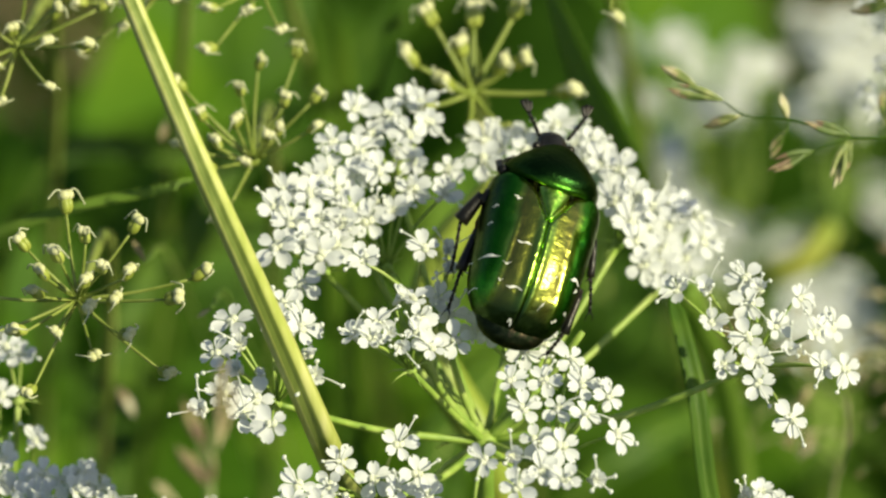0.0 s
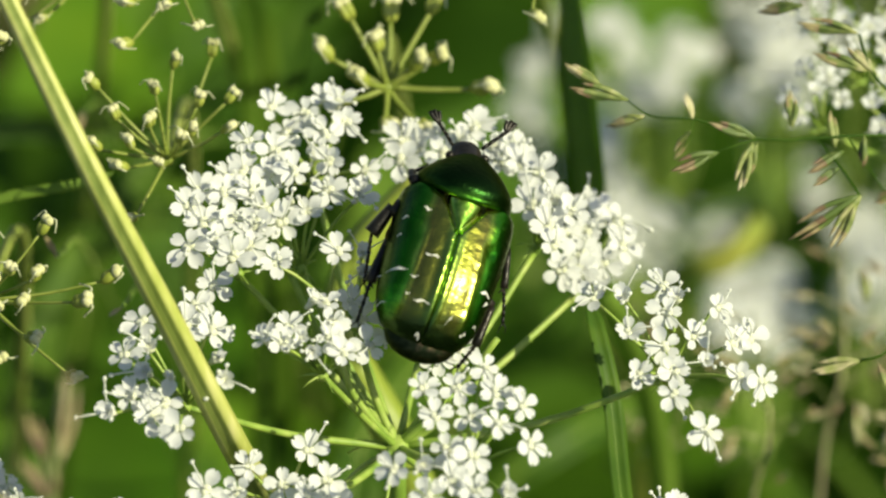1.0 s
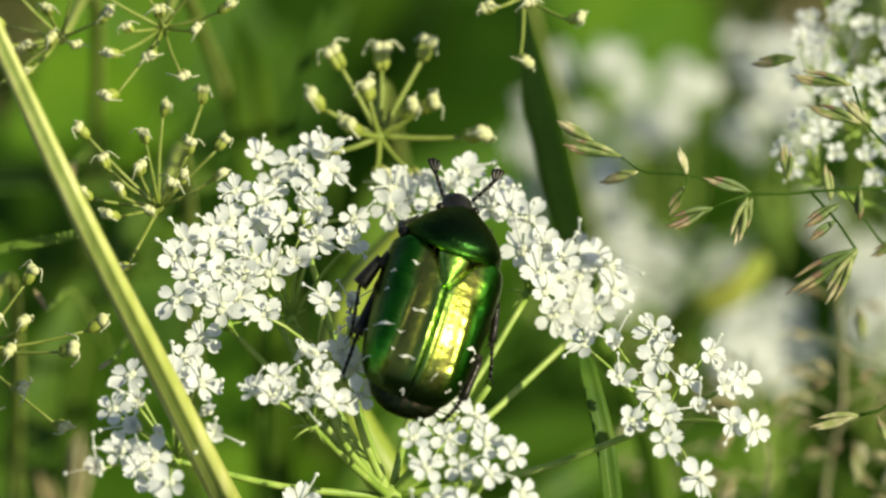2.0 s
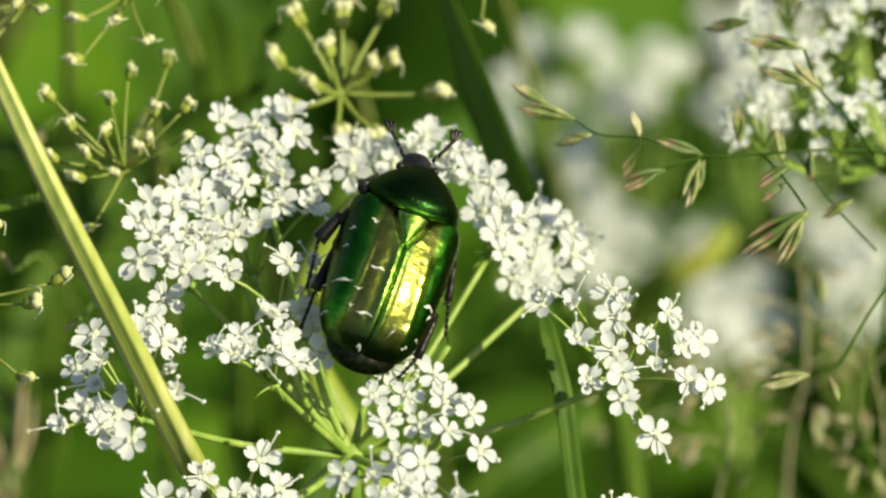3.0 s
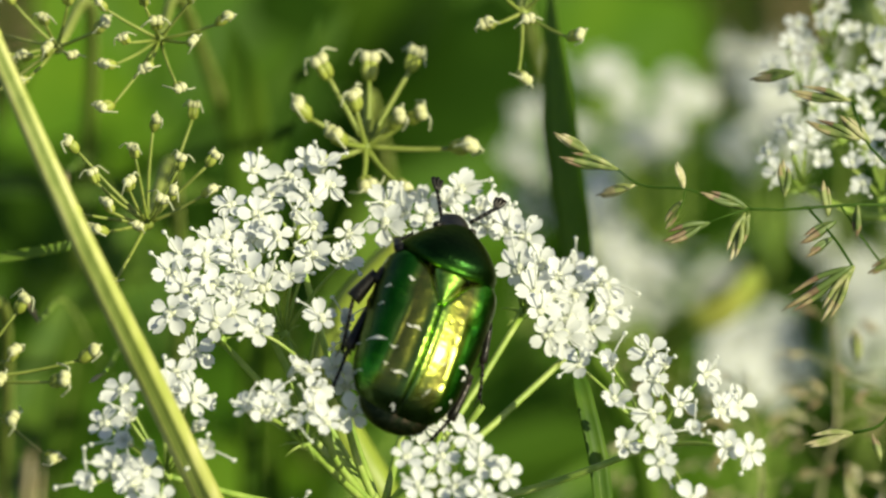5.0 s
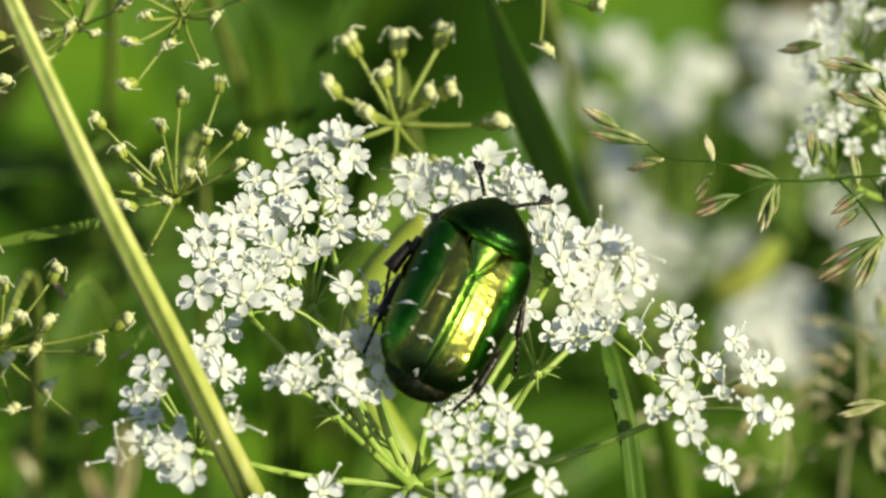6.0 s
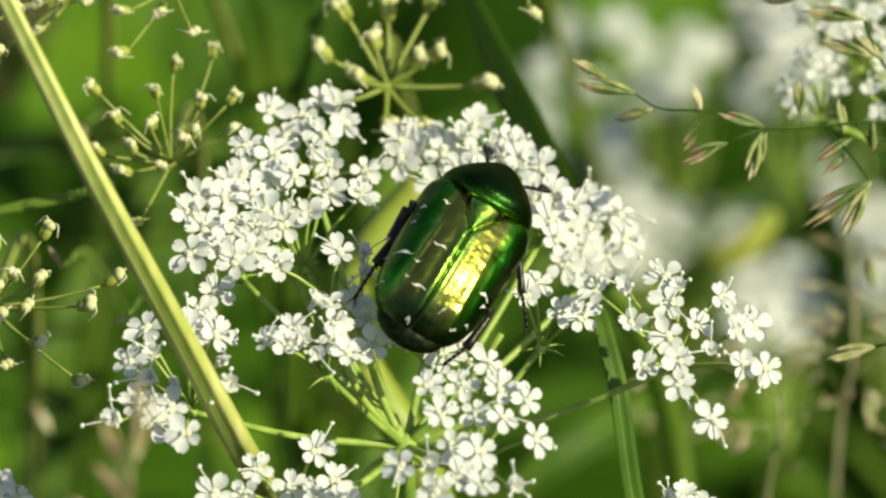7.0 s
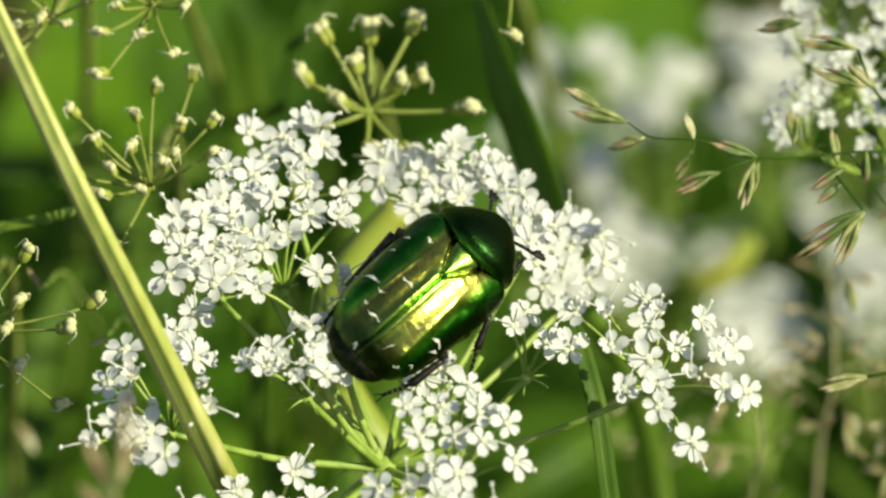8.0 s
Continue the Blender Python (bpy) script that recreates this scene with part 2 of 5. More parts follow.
def blade_mesh(bm, line, width, facing, mat=0, fold=0.25, tip=0.15, thick=0.00012, cols=4):
    """A grass blade with a keel, a thickness and a drawn-out tip."""
    pts = [Vector(q) for q in line]
    n = len(pts) - 1
    top, low = [], []
    for i, q in enumerate(pts):
        d = (pts[min(i + 1, n)] - pts[max(i - 1, 0)]).normalized()
        nrm = Vector(facing) - d * d.dot(Vector(facing))
        nrm.normalize()
        s = d.cross(nrm)
        t = i / n
        w = width * (0.75 + 0.25 * math.sin(math.pi * t)) * min(1.0, (1.001 - t) / tip)
        ra, rb = [], []
        for k in range(cols + 1):
            x = 2 * k / cols - 1
            z = fold * width * (abs(x) ** 1.3) * min(1.0, (1.001 - t) / tip)
            ra.append(bm.verts.new(q + s * x * w / 2 + nrm * z))
            rb.append(bm.verts.new(q + s * x * w / 2 * 0.97 + nrm * (z - thick)))
        top.append(ra)
        low.append(rb)
    for i in range(n):
        for k in range(cols):
            for grid, turned in ((top, 0), (low, 1)):
                f = (grid[i][k], grid[i][k + 1], grid[i + 1][k + 1], grid[i + 1][k])
                bm.faces.new(f[::-1] if turned else f).material_index = mat
        for k, flip in ((0, 0), (cols, 1)):
            f = (top[i][k], top[i + 1][k], low[i + 1][k], low[i][k])
            bm.faces.new(f[::-1] if flip else f).material_index = mat


def facing_matrix(place, normal, spin=0.0, size=1.0):
    q = Vector(normal).to_track_quat("Z", "Y")
    return Matrix.Translation(place) @ q.to_matrix().to_4x4() @ Matrix.Rotation(spin, 4, "Z") @ Matrix.Scale(size, 4)


# ---- ground ----
bm = bmesh.new()
bmesh.ops.create_grid(bm, x_segments=40, y_segments=40, size=40.0)
for v in bm.verts:
    if abs(v.co.x) > 2 or abs(v.co.y) > 2:
        v.co.z += 0.08 * noise.noise(v.co * 0.4)
ground = new("ground", mesh_of("ground", bm, [SOIL]))
tagged(ground, "dark damp soil and low green growth of the meadow", "ground", kind="structure")


def sward(count, seed, place, low, high, width, mat, tufts=0.0):
    """Many blades of grass, bent and leaning, in one mesh; place: gives the foot of a blade; tufts: how much it grows in tufts with hollows between."""
    rng = random.Random(seed)
    verts, faces = [], []
    for _ in range(count):
        x, y = place(rng)
        h = rng.uniform(low, high)
        if tufts:
            h *= 1 - tufts * max(0.0, min(1.0, 0.5 - 1.6 * noise.noise(Vector((x * 26, y * 17, 2.0)))))
        if abs(x) < 0.16 and -0.6 < y < 0.26:
            h *= 0.5
        lean, way = rng.uniform(0.05, 0.7) * h, rng.uniform(0, 6.283)
        turn = rng.uniform(0, 6.283)
        w = rng.uniform(0.6, 1.3) * width / 2
        dx, dy = math.cos(turn) * w, math.sin(turn) * w
        lx, ly = math.cos(way) * lean, math.sin(way) * lean
        start = len(verts)
        for k in range(5):
            t = k / 4
            s = max(0.05, 1 - t ** 2.2)
            px, py, pz = x + lx * t * t, y + ly * t * t, h * (t - 0.18 * t * t * lean / h)
            verts += [(px - dx * s, py - dy * s, pz), (px + dx * s, py + dy * s, pz)]
        for k in range(4):
            a = start + 2 * k
            faces.append((a, a + 1, a + 3, a + 2))
    me = bpy.data.meshes.new("grass")
    me.from_pydata(verts, [], faces)
    for p in me.polygons:
        p.use_smooth = True
    me.materials.append(mat)
    return me


def clump(rng):
    return rng.gauss(0, 0.35), rng.gauss(0.85, 0.40)


def field(rng):
    a, d = rng.uniform(0, 6.283), 5.5 * math.sqrt(rng.random())
    return d * math.cos(a), 0.8 + d * math.sin(a)


def beyond(rng):
    a, d = rng.uniform(0, 6.283), rng.uniform(5.0, 22.0)
    return d * math.cos(a), 0.8 + d * math.sin(a)


tagged(new("grass", sward(9000, 3, clump, 0.12, 0.36, 0.005, SWARD, 0.8)), "dense fresh green meadow grass round the flowers", "grass", kind="stuff")
tagged(new("grass", sward(26000, 5, field, 0.06, 0.24, 0.009, SWARD, 0.7)), "short green meadow grass all round", "grass", kind="stuff")
tagged(new("grass", sward(16000, 4, beyond, 0.15, 0.45, 0.03, SWARD)), "distant green meadow grass", "grass", kind="stuff")
tagged(new("dry_grass", sward(3600, 6, clump, 0.12, 0.35, 0.0025, BROWN_HUSK)), "thin dry straw-coloured grass among the green", "grass", kind="stuff")


# ---- white umbels ----
def floret_mesh(kind, seed):
    """A five-petalled floret, about 3 mm across: spoon-shaped petals with a tucked-in tip, a pale disc, a few stamens. kind: open, half, cupped, bud."""
    rng = random.Random(seed)
    bm = bmesh.new()
    lift = {"open": 0.08, "half": 0.42, "cupped": 0.80, "bud": 1.15}[kind]
    scale = {"open": 1.0, "half": 0.95, "cupped": 0.80, "bud": 0.62}[kind]
    big = rng.uniform(0, 6.283)
    rows_n, cols_n = 7, 6
    for p in range(5):
        a0 = 2 * math.pi * p / 5 + rng.uniform(-0.12, 0.12)
        # the petal that points away from the head is the largest
        size = scale * (1.0 + 0.15 * math.cos(a0 - big) + rng.uniform(-0.07, 0.07)) * MM
        tilt = lift + rng.uniform(-0.14, 0.22)
        twist = rng.uniform(-0.12, 0.12)
        tuck = rng.uniform(0.10, 0.34)
        spoon = rng.uniform(0.05, 0.20)
        rows = []
        for i in range(rows_n):
            t = i / (rows_n - 1)
            row = []
            for k in range(cols_n + 1):
                s = 2 * k / cols_n - 1
                if t < 0.62:
                    half = 0.13 + 0.39 * math.sin(t / 0.62 * math.pi / 2) ** 1.4
                else:
                    half = 0.52 * math.sqrt(max(0.0, 1 - ((t - 0.62) / 0.40) ** 2))
                r = 0.24 + 1.32 * t - tuck * (1 - abs(s)) ** 1.5 * max(0.0, t - 0.6) / 0.4
                y = s * half
                z = spoon * (s * s) * math.sin(math.pi * min(1.0, t * 0.8)) + 0.10 * math.sin(3.0 * t) + twist * s * half * t
                z += 0.35 * tuck * (1 - abs(s)) * max(0.0, t - 0.75) / 0.25
                if kind in ("cupped", "bud"):
                    r -= 0.45 * max(0.0, t - 0.55)
                x2, z2 = r * math.cos(tilt) - z * math.sin(tilt), r * math.sin(tilt) + z * math.cos(tilt)
                if kind == "bud":
                    x2 -= 0.75 * max(0.0, t - 0.3)
                row.append(bm.verts.new(Vector((x2 * math.cos(a0) - y * math.sin(a0), x2 * math.sin(a0) + y * math.cos(a0), z2)) * size))
            rows.append(row)
        for a, b in zip(rows, rows[1:]):
            for k in range(cols_n):
                bm.faces.new((a[k], b[k], b[k + 1], a[k + 1]))
    for s in (-1, 1):
        ball(bm, Matrix.Translation((0.19 * s * MM, 0, 0.12 * MM)) @ Matrix.Diagonal((0.30 * MM, 0.34 * MM, 0.24 * MM, 1)), 1, 8, 6)
    tube(bm, [(0, 0, -0.9 * MM), (0, 0, 0.05 * MM)], (0.18 * MM, 0.34 * MM), 6, 1)
    stamens = {"open": 1, "half": 2, "cupped": 4, "bud": 0}[kind] + (seed % 2)
    for i in range(stamens):
        a = 2 * math.pi * (i + 0.5) / max(stamens, 3) + rng.uniform(-0.5, 0.5)
        out = rng.uniform(0.5, 1.2) if rng.random() < 0.6 else rng.uniform(1.6, 2.4)
        tip = Vector((math.cos(a) * out, math.sin(a) * out, rng.uniform(0.7, 1.5))) * MM
        line = glide([(0, 0, 0.1 * MM), tip * 0.5 + Vector((0, 0, 0.35 * MM)), tip], 5)
        tube(bm, line, (0.075 * MM, 0.06 * MM), 6, 2)
        ball(bm, Matrix.Translation(tip) @ Matrix.Diagonal((0.21 * MM, 0.17 * MM, 0.17 * MM, 1)), 2, 8, 6)
    return mesh_of("floret", bm, [PETAL, EYE, FILAMENT])


FLORETS = [floret_mesh("open", 1), floret_mesh("open", 2), floret_mesh("open", 3), floret_mesh("open", 14), floret_mesh("half", 7), floret_mesh("half", 8), floret_mesh("cupped", 4), floret_mesh("cupped", 5), floret_mesh("bud", 6)]


def umbellet(plant, rng, hub, centre, offsets, toward=0.95, slope=0.8, rise=5.0, size=1.0, ray=0.00034, bow=0.0012, extra=0, pivot=None, gap=1.45):
    """One umbellet of a plant: its ray from the hub, pedicels and florets at offsets (millimetres across and up)."""
    base = plant.location
    middle = centre
    out = (middle - hub)
    out.z = 0
    axis = (Vector((0, 0, 1)) + out.normalized() * min(0.5, out.length / 0.03 * 0.4)).normalized()
    knot = middle - axis * rise * MM
    bm = bmesh.new()
    bend = Vector((rng.uniform(-1, 1), rng.uniform(-1, 1), -1)) * bow
    if pivot is None:
        tube(bm, [q - base for q in glide([hub, hub.lerp(knot, 0.5) + bend, knot], 10)], (ray * 1.15, ray * 0.8), 7)
        part("ray", bm, RAY, plant)
        bm = bmesh.new()
        origin = base
        held = part("umbellet", bmesh.new(), RAY, plant)
    else:
        tube(bm, [q - pivot for q in glide([hub, hub.lerp(knot, 0.5) + bend, knot], 10)], (ray * 1.15, ray * 0.8), 7)
        origin = pivot
        held = part("umbellet", bmesh.new(), RAY, plant, m=Matrix.Translation(pivot - base))
    ball(bm, Matrix.Translation(knot - origin) @ Matrix.Scale(0.55 * MM, 4), 0)
    for k in range(5):
        a = k * 1.257 + rng.random()
        d = Vector((math.cos(a), math.sin(a), 0.1))
        tube(bm, glide([knot - origin, knot - origin + d * 1.2 * MM, knot - origin + d * 2.2 * MM + Vector((0, 0, -0.5 * MM))], 3), (0.16 * MM, 0.02 * MM), 5)
    kept = []
    for a, b in offsets:
        if all((a - p) ** 2 + (b - q) ** 2 > gap * gap for p, q in kept):
            kept.append((a, b))
    spots = [(a, b, rng.uniform(-0.8, 0.8), 1.0) for a, b in kept]
    for _ in range(extra):
        a, b = rng.choice(offsets)
        spots.append((a * 0.8 + rng.uniform(-1.5, 1.5), b * 0.8 + rng.uniform(-1.5, 1.5), 2.0 + rng.uniform(0, 1.0), 0.8))
    for a, b, dc, sz in spots:
        place = middle + (ACROSS * a + UP * b + AWAY * (b * slope + dc)) * MM
        stalk = (place - knot)
        nrm = (stalk.normalized() * 0.40 + Vector((0.22, -0.70, 0.68)) * toward + Vector((rng.uniform(-1, 1), rng.uniform(-1, 1), rng.uniform(-1, 1))) * 0.36).normalized()
        foot = place - nrm * 0.8 * MM
        tube(bm, [q - origin for q in glide([knot, knot.lerp(foot, 0.6) + axis * 0.4 * MM, foot], 4)], (0.17 * MM, 0.13 * MM), 5)
        me = rng.choices(FLORETS, (4, 4, 4, 4, 4, 4, 1.1, 1.1, 0.8))[0]
        part("floret", me, None, held, m=facing_matrix(place - origin, nrm, rng.uniform(0, 6.28), sz * size * rng.uniform(0.96, 1.20)))
    mesh = mesh_of("umbellet", bm, [RAY])
    held.data = mesh
    return held


def grown_stem(plant, line, radii, mat, sides=9, steps=24, name="stem", label=""):
    bm = bmesh.new()
    rim = [(1.0 + 0.10 * (k % 2), 0) for k in range(sides * 2)]
    tube(bm, [q - plant.location for q in glide(line, steps)], radii, sides * 2, rim=rim)
    return part(name, bm, mat, plant, label)


rng = random.Random(11)
HUB = spot(-4.00, -17.35, 8.0)
flower = thing("flowering_plant", (HUB.x - 0.004, HUB.y + 0.03, 0.0), "white flowering umbel on a green ribbed stem, carrying a beetle", "flower")
grown_stem(flower, [flower.location, HUB + Vector((-0.002, 0.012, -0.3)), HUB + Vector((0, 0.0005, -0.04)), HUB], (0.0013, 0.0007), RAY)
bm = bmesh.new()
ball(bm, Matrix.Translation(HUB - flower.location) @ Matrix.Diagonal((0.0013, 0.0013, 0.0011, 1)))
for k in range(6):
    a = k * 1.05 + 0.3
    d = Vector((math.cos(a), math.sin(a), 0.0))
    tube(bm, [q + HUB - flower.location for q in glide([(0, 0, -0.0004), d * 0.003 + Vector((0, 0, -0.0012)), d * 0.006 + Vector((0, 0, -0.004))], 5)], (0.0004, 0.00005), 5)
part("umbel_node", bm, RAY, flower)

# Back left, upper
umbellet(flower, rng, HUB, spot(-11.93, 10.28, 14.0), [(-3.3, 2.3), (-0.3, 1.8), (1.3, 3.1), (2.7, 2.7), (3.3, 1.0), (1.5, -0.2), (2.4, -1.2), (-2.0, -0.0), (4.5, 0.7), (0.7, -2.0), (2.0, -2.5), (5.0, -3.3), (6.2, -2.8)], size=1.04, gap=1.35)
# Back left, middle
umbellet(flower, rng, HUB, spot(-16.53, 6.99, 9.0), [(-0.6, 2.5), (-1.5, 1.6), (0.5, 1.9), (1.7, 1.7), (2.3, 0.8), (-1.0, -0.2), (-2.3, -0.6), (-0.2, -1.8), (1.1, -0.4), (-3.2, 0.1), (3.5, -0.2), (4.7, -0.3), (3.5, -1.1)], size=1.04, gap=1.35)
# Left, outer
umbellet(flower, rng, HUB, spot(-18.89, 2.02, 5.0), [(-2.5, 3.0), (-0.3, 2.9), (-3.3, 1.6), (-2.0, 0.2), (0.4, 0.5), (-3.2, -1.8), (-0.9, -1.5), (2.0, -1.8), (2.7, -0.4), (0.7, -2.7), (-1.0, -5.2)], size=1.10)
# Left, inner
umbellet(flower, rng, HUB, spot(-13.00, 2.51, 6.0), [(-2.4, 1.0), (-0.5, 1.6), (1.1, 0.7), (-1.1, -0.2), (0.6, -0.3), (2.9, 2.7), (4.0, 2.1), (5.7, 2.2), (1.9, 1.9), (-3.2, -0.3)], size=1.12)
# Back, beyond the beetle
umbellet(flower, rng, HUB, spot(2.31, 8.78, 17.6), [(-5.8, 0.8), (-6.1, -0.9), (-4.3, 0.0), (-2.3, -0.3), (-0.9, 0.9), (0.4, 2.1), (1.2, 1.4), (-1.0, -1.9), (0.8, -1.1), (2.0, 0.3), (3.7, 0.3), (3.0, -1.1), (-3.0, -3.4), (0.9, -2.6), (3.2, -2.4), (-1.5, 0.0)], size=1.18, extra=2)
# Right of the beetle, upper
umbellet(flower, rng, HUB, spot(9.16, 4.53, 14.0), [(-2.2, 3.0), (-0.7, 2.2), (-1.5, 1.2), (-0.0, 1.0), (0.7, -0.3), (-0.3, -0.2), (2.1, -1.3), (1.1, -2.0), (0.1, -2.7), (0.6, -4.2), (1.4, 0.5), (-1.3, -0.7), (2.7, -2.6)], size=1.15, extra=1)
# Right of the beetle, outer
umbellet(flower, rng, HUB, spot(13.65, 0.92, 19.0), [(-0.8, 3.0), (0.7, 2.5), (-0.8, 0.8), (0.6, 0.5), (1.9, 1.5), (-1.4, -1.4), (-3.2, -2.8), (-1.7, -2.9), (0.5, -2.2), (2.3, -0.7), (1.3, -3.3), (-0.0, -1.0), (1.2, -0.8), (-0.4, 1.8), (-2.5, -1.4)], size=1.15, extra=1)
# Far right
umbellet(flower, rng, HUB, spot(20.92, -7.48, -2.9), [(-7.9, 3.3), (-5.3, 3.3), (-1.9, 4.2), (-1.7, 2.0), (-5.0, 0.3), (-1.9, -0.9), (-4.2, -3.3), (-1.3, -4.9), (0.6, 0.0), (1.6, -2.2), (2.8, 2.4), (3.9, -0.7), (5.4, -0.2), (4.4, -3.5), (6.3, -3.8), (1.5, -8.0), (-1.2, -2.9), (-0.7, 3.2)])
# Front
umbellet(flower, rng, HUB, spot(2.19, -15.68, -14.0), [(-3.9, 3.9), (-1.1, 3.9), (1.4, 5.6), (2.2, 3.5), (-2.9, 1.5), (0.1, 1.5), (2.4, 1.0), (4.5, 2.4), (5.1, -0.8), (1.6, -0.3), (-1.9, -1.2), (-4.0, -2.4), (-6.3, -2.8), (-2.6, -2.4), (0.3, -1.7), (1.7, -2.4), (0.5, -4.6), (3.0, -4.6), (-3.5, -5.1), (-1.4, -3.8), (3.6, -3.3)], gap=1.9)
# Front left, low
umbellet(flower, rng, HUB, spot(-14.15, -19.20, -8.0), [(2.6, 2.0), (-2.4, 0.6), (-6.0, -1.3), (0.5, -0.9), (4.2, -0.5), (2.6, -1.6), (-1.9, -2.4), (-4.2, -3.1), (-0.5, -4.0), (5.2, -2.4), (-3.3, -1.4), (1.9, -3.8), (-6.6, -2.8)], extra=1)
# Left front
umbellet(flower, rng, HUB, spot(-23.29, -10.06, -8.0), [(-2.5, 3.8), (-3.9, 1.0), (-1.8, 1.6), (-1.9, -0.4), (0.0, -0.8), (-4.9, -3.8), (-3.3, -2.5), (-1.4, -4.2), (-0.3, -3.0), (1.0, -5.1), (1.9, 5.2), (3.5, 3.1), (4.0, 0.8), (4.6, -1.0), (1.2, 3.6)], size=1.10, gap=1.2)
# Between stem and beetle
umbellet(flower, rng, HUB, spot(-10.80, -7.18, -7.0), [(-4.4, -0.5), (-2.4, 0.5), (-1.3, -0.4), (-0.3, -1.4), (1.1, -0.5), (2.3, -1.7), (-0.4, 2.7), (0.8, 2.5), (1.3, 1.0), (-2.9, -0.8)], toward=0.55, size=0.96, gap=1.0)
# Beside the beetle
umbellet(flower, rng, HUB, spot(-10.40, -0.43, -2.0), [(1.4, 0.2), (-3.9, -0.7)])
# Against the flank
umbellet(flower, rng, HUB, spot(-7.81, -2.65, 0.0), [(0.8, 2.2), (0.9, 0.6), (-0.1, -2.0), (0.9, -3.4), (1.4, -5.6)])
# Under the tail
umbellet(flower, rng, HUB, spot(0.78, -8.99, 1.0), [(-1.2, -0.3), (0.5, 0.3), (1.5, 1.2), (-5.4, 1.7), (-3.9, 1.2)])
# This umbellet springs clear of the beetle when it turns.
SPRUNG = umbellet(flower, rng, HUB, spot(9.41, -5.84, 2.0), [(-1.8, 0.7), (1.0, -0.8), (2.8, -1.5), (-0.7, 1.7), (1.9, -0.1), (0.0, 0.5)], pivot=HUB.copy(), size=1.0)

# Empty rays whose umbellets have dropped, and the pale spoke towards the grass stem
for tip in (spot(4.70, -7.78, 2.0), spot(-9.61, -8.37, 9.0)):
    bm = bmesh.new()
    tube(bm, [q - flower.location for q in glide([HUB, HUB.lerp(tip, 0.5) + Vector((0, 0, -0.001)), tip], 8)], (0.00045, 0.0003), 7)
    part("ray", bm, RAY, flower)

# ---- stout sheathed stem behind the umbel ----
sheath = thing("sheathed_stem", (HUB.x + 0.01, HUB.y + 0.07, 0), "stout yellow-green sheathed stem close to the white umbel", "stem")
grown_stem(sheath, [sheath.location, spot(-1.27, -27.43, 50.0), spot(-4.60, -17.10, 44.0), spot(-7.00, -13.00, 44.0), spot(-8.80, -9.40, 44.0), spot(-9.40, -5.20, 44.0), spot(-7.50, 0.10, 44.0), spot(-4.40, 3.70, 44.0), spot(-2.30, 5.80, 44.0)], (0.0019, 0.0014), SHEATH, sides=6, name="stalk")

bm = bmesh.new()
tube(bm, [q - sheath.location for q in glide([spot(-1.27, -27.43, 50.0), spot(-4.60, -17.10, 44.0), spot(-7.00, -13.00, 44.0), spot(-8.40, -10.20, 44.0)], 12)], (0.0020, 0.0017), 14, flat=0.9)
part("leaf_sheath", bm, SHEATH, sheath, "paler green leaf sheath wrapping the stem")

# ---- neighbouring white umbels ----
def neighbour(hub, spread, count, seed, label, per=15, group="white umbels", size=1.0, wide=0.26, lean=0.03, toward=0.95):
    """A whole flowering umbel with a plain arrangement of umbellets, on its own stem."""
    r = random.Random(seed)
    plant = thing("flowering_plant", (hub.x + r.uniform(-0.01, 0.01), hub.y + lean, 0), label, "flower", group)
    grown_stem(plant, [plant.location, plant.location + Vector((0, -0.01, hub.z * 0.5)), hub + Vector((0, lean * 0.4, -0.05)), hub], (0.0012, 0.0007), RAY, sides=5, steps=12)
    for i in range(count):
        a = 2.4 * i
        d = spread * math.sqrt((i + 0.5) / count)
        centre = hub + Vector((math.cos(a) * d, math.sin(a) * d, 0.016 - 0.25 * d))
        w = spread / MM * wide
        offs = [(math.cos(2.4 * k) * w * math.sqrt(k / per), math.sin(2.4 * k) * w * math.sqrt(k / per) * 0.7) for k in range(per)]
        umbellet(plant, r, hub, centre, offs, size=size, toward=toward)
    return plant


neighbour(spot(22.58, -42.11, -4.0), 0.014, 7, 21, "small white flowering umbel below the larger one", 13)


def low_umbel(hub, heads, seed, label):
    """A flowering umbel with its umbellets at the given places; heads: place, florets, spread in millimetres."""
    r = random.Random(seed)
    plant = thing("flowering_plant", (hub.x, hub.y + 0.04, 0), label, "flower", "white umbels")
    grown_stem(plant, [plant.location, plant.location + Vector((0, -0.01, hub.z * 0.5)), hub + Vector((0, 0.012, -0.05)), hub], (0.0012, 0.0007), RAY, sides=5, steps=12)
    for place, count, w in heads:
        offs = [(math.cos(2.4 * k) * w * math.sqrt((k + 0.4) / count) * r.uniform(0.85, 1.15), math.sin(2.4 * k) * w * 0.75 * math.sqrt((k + 0.4) / count)) for k in range(count)]
        umbellet(plant, r, hub, place, offs, toward=0.8)


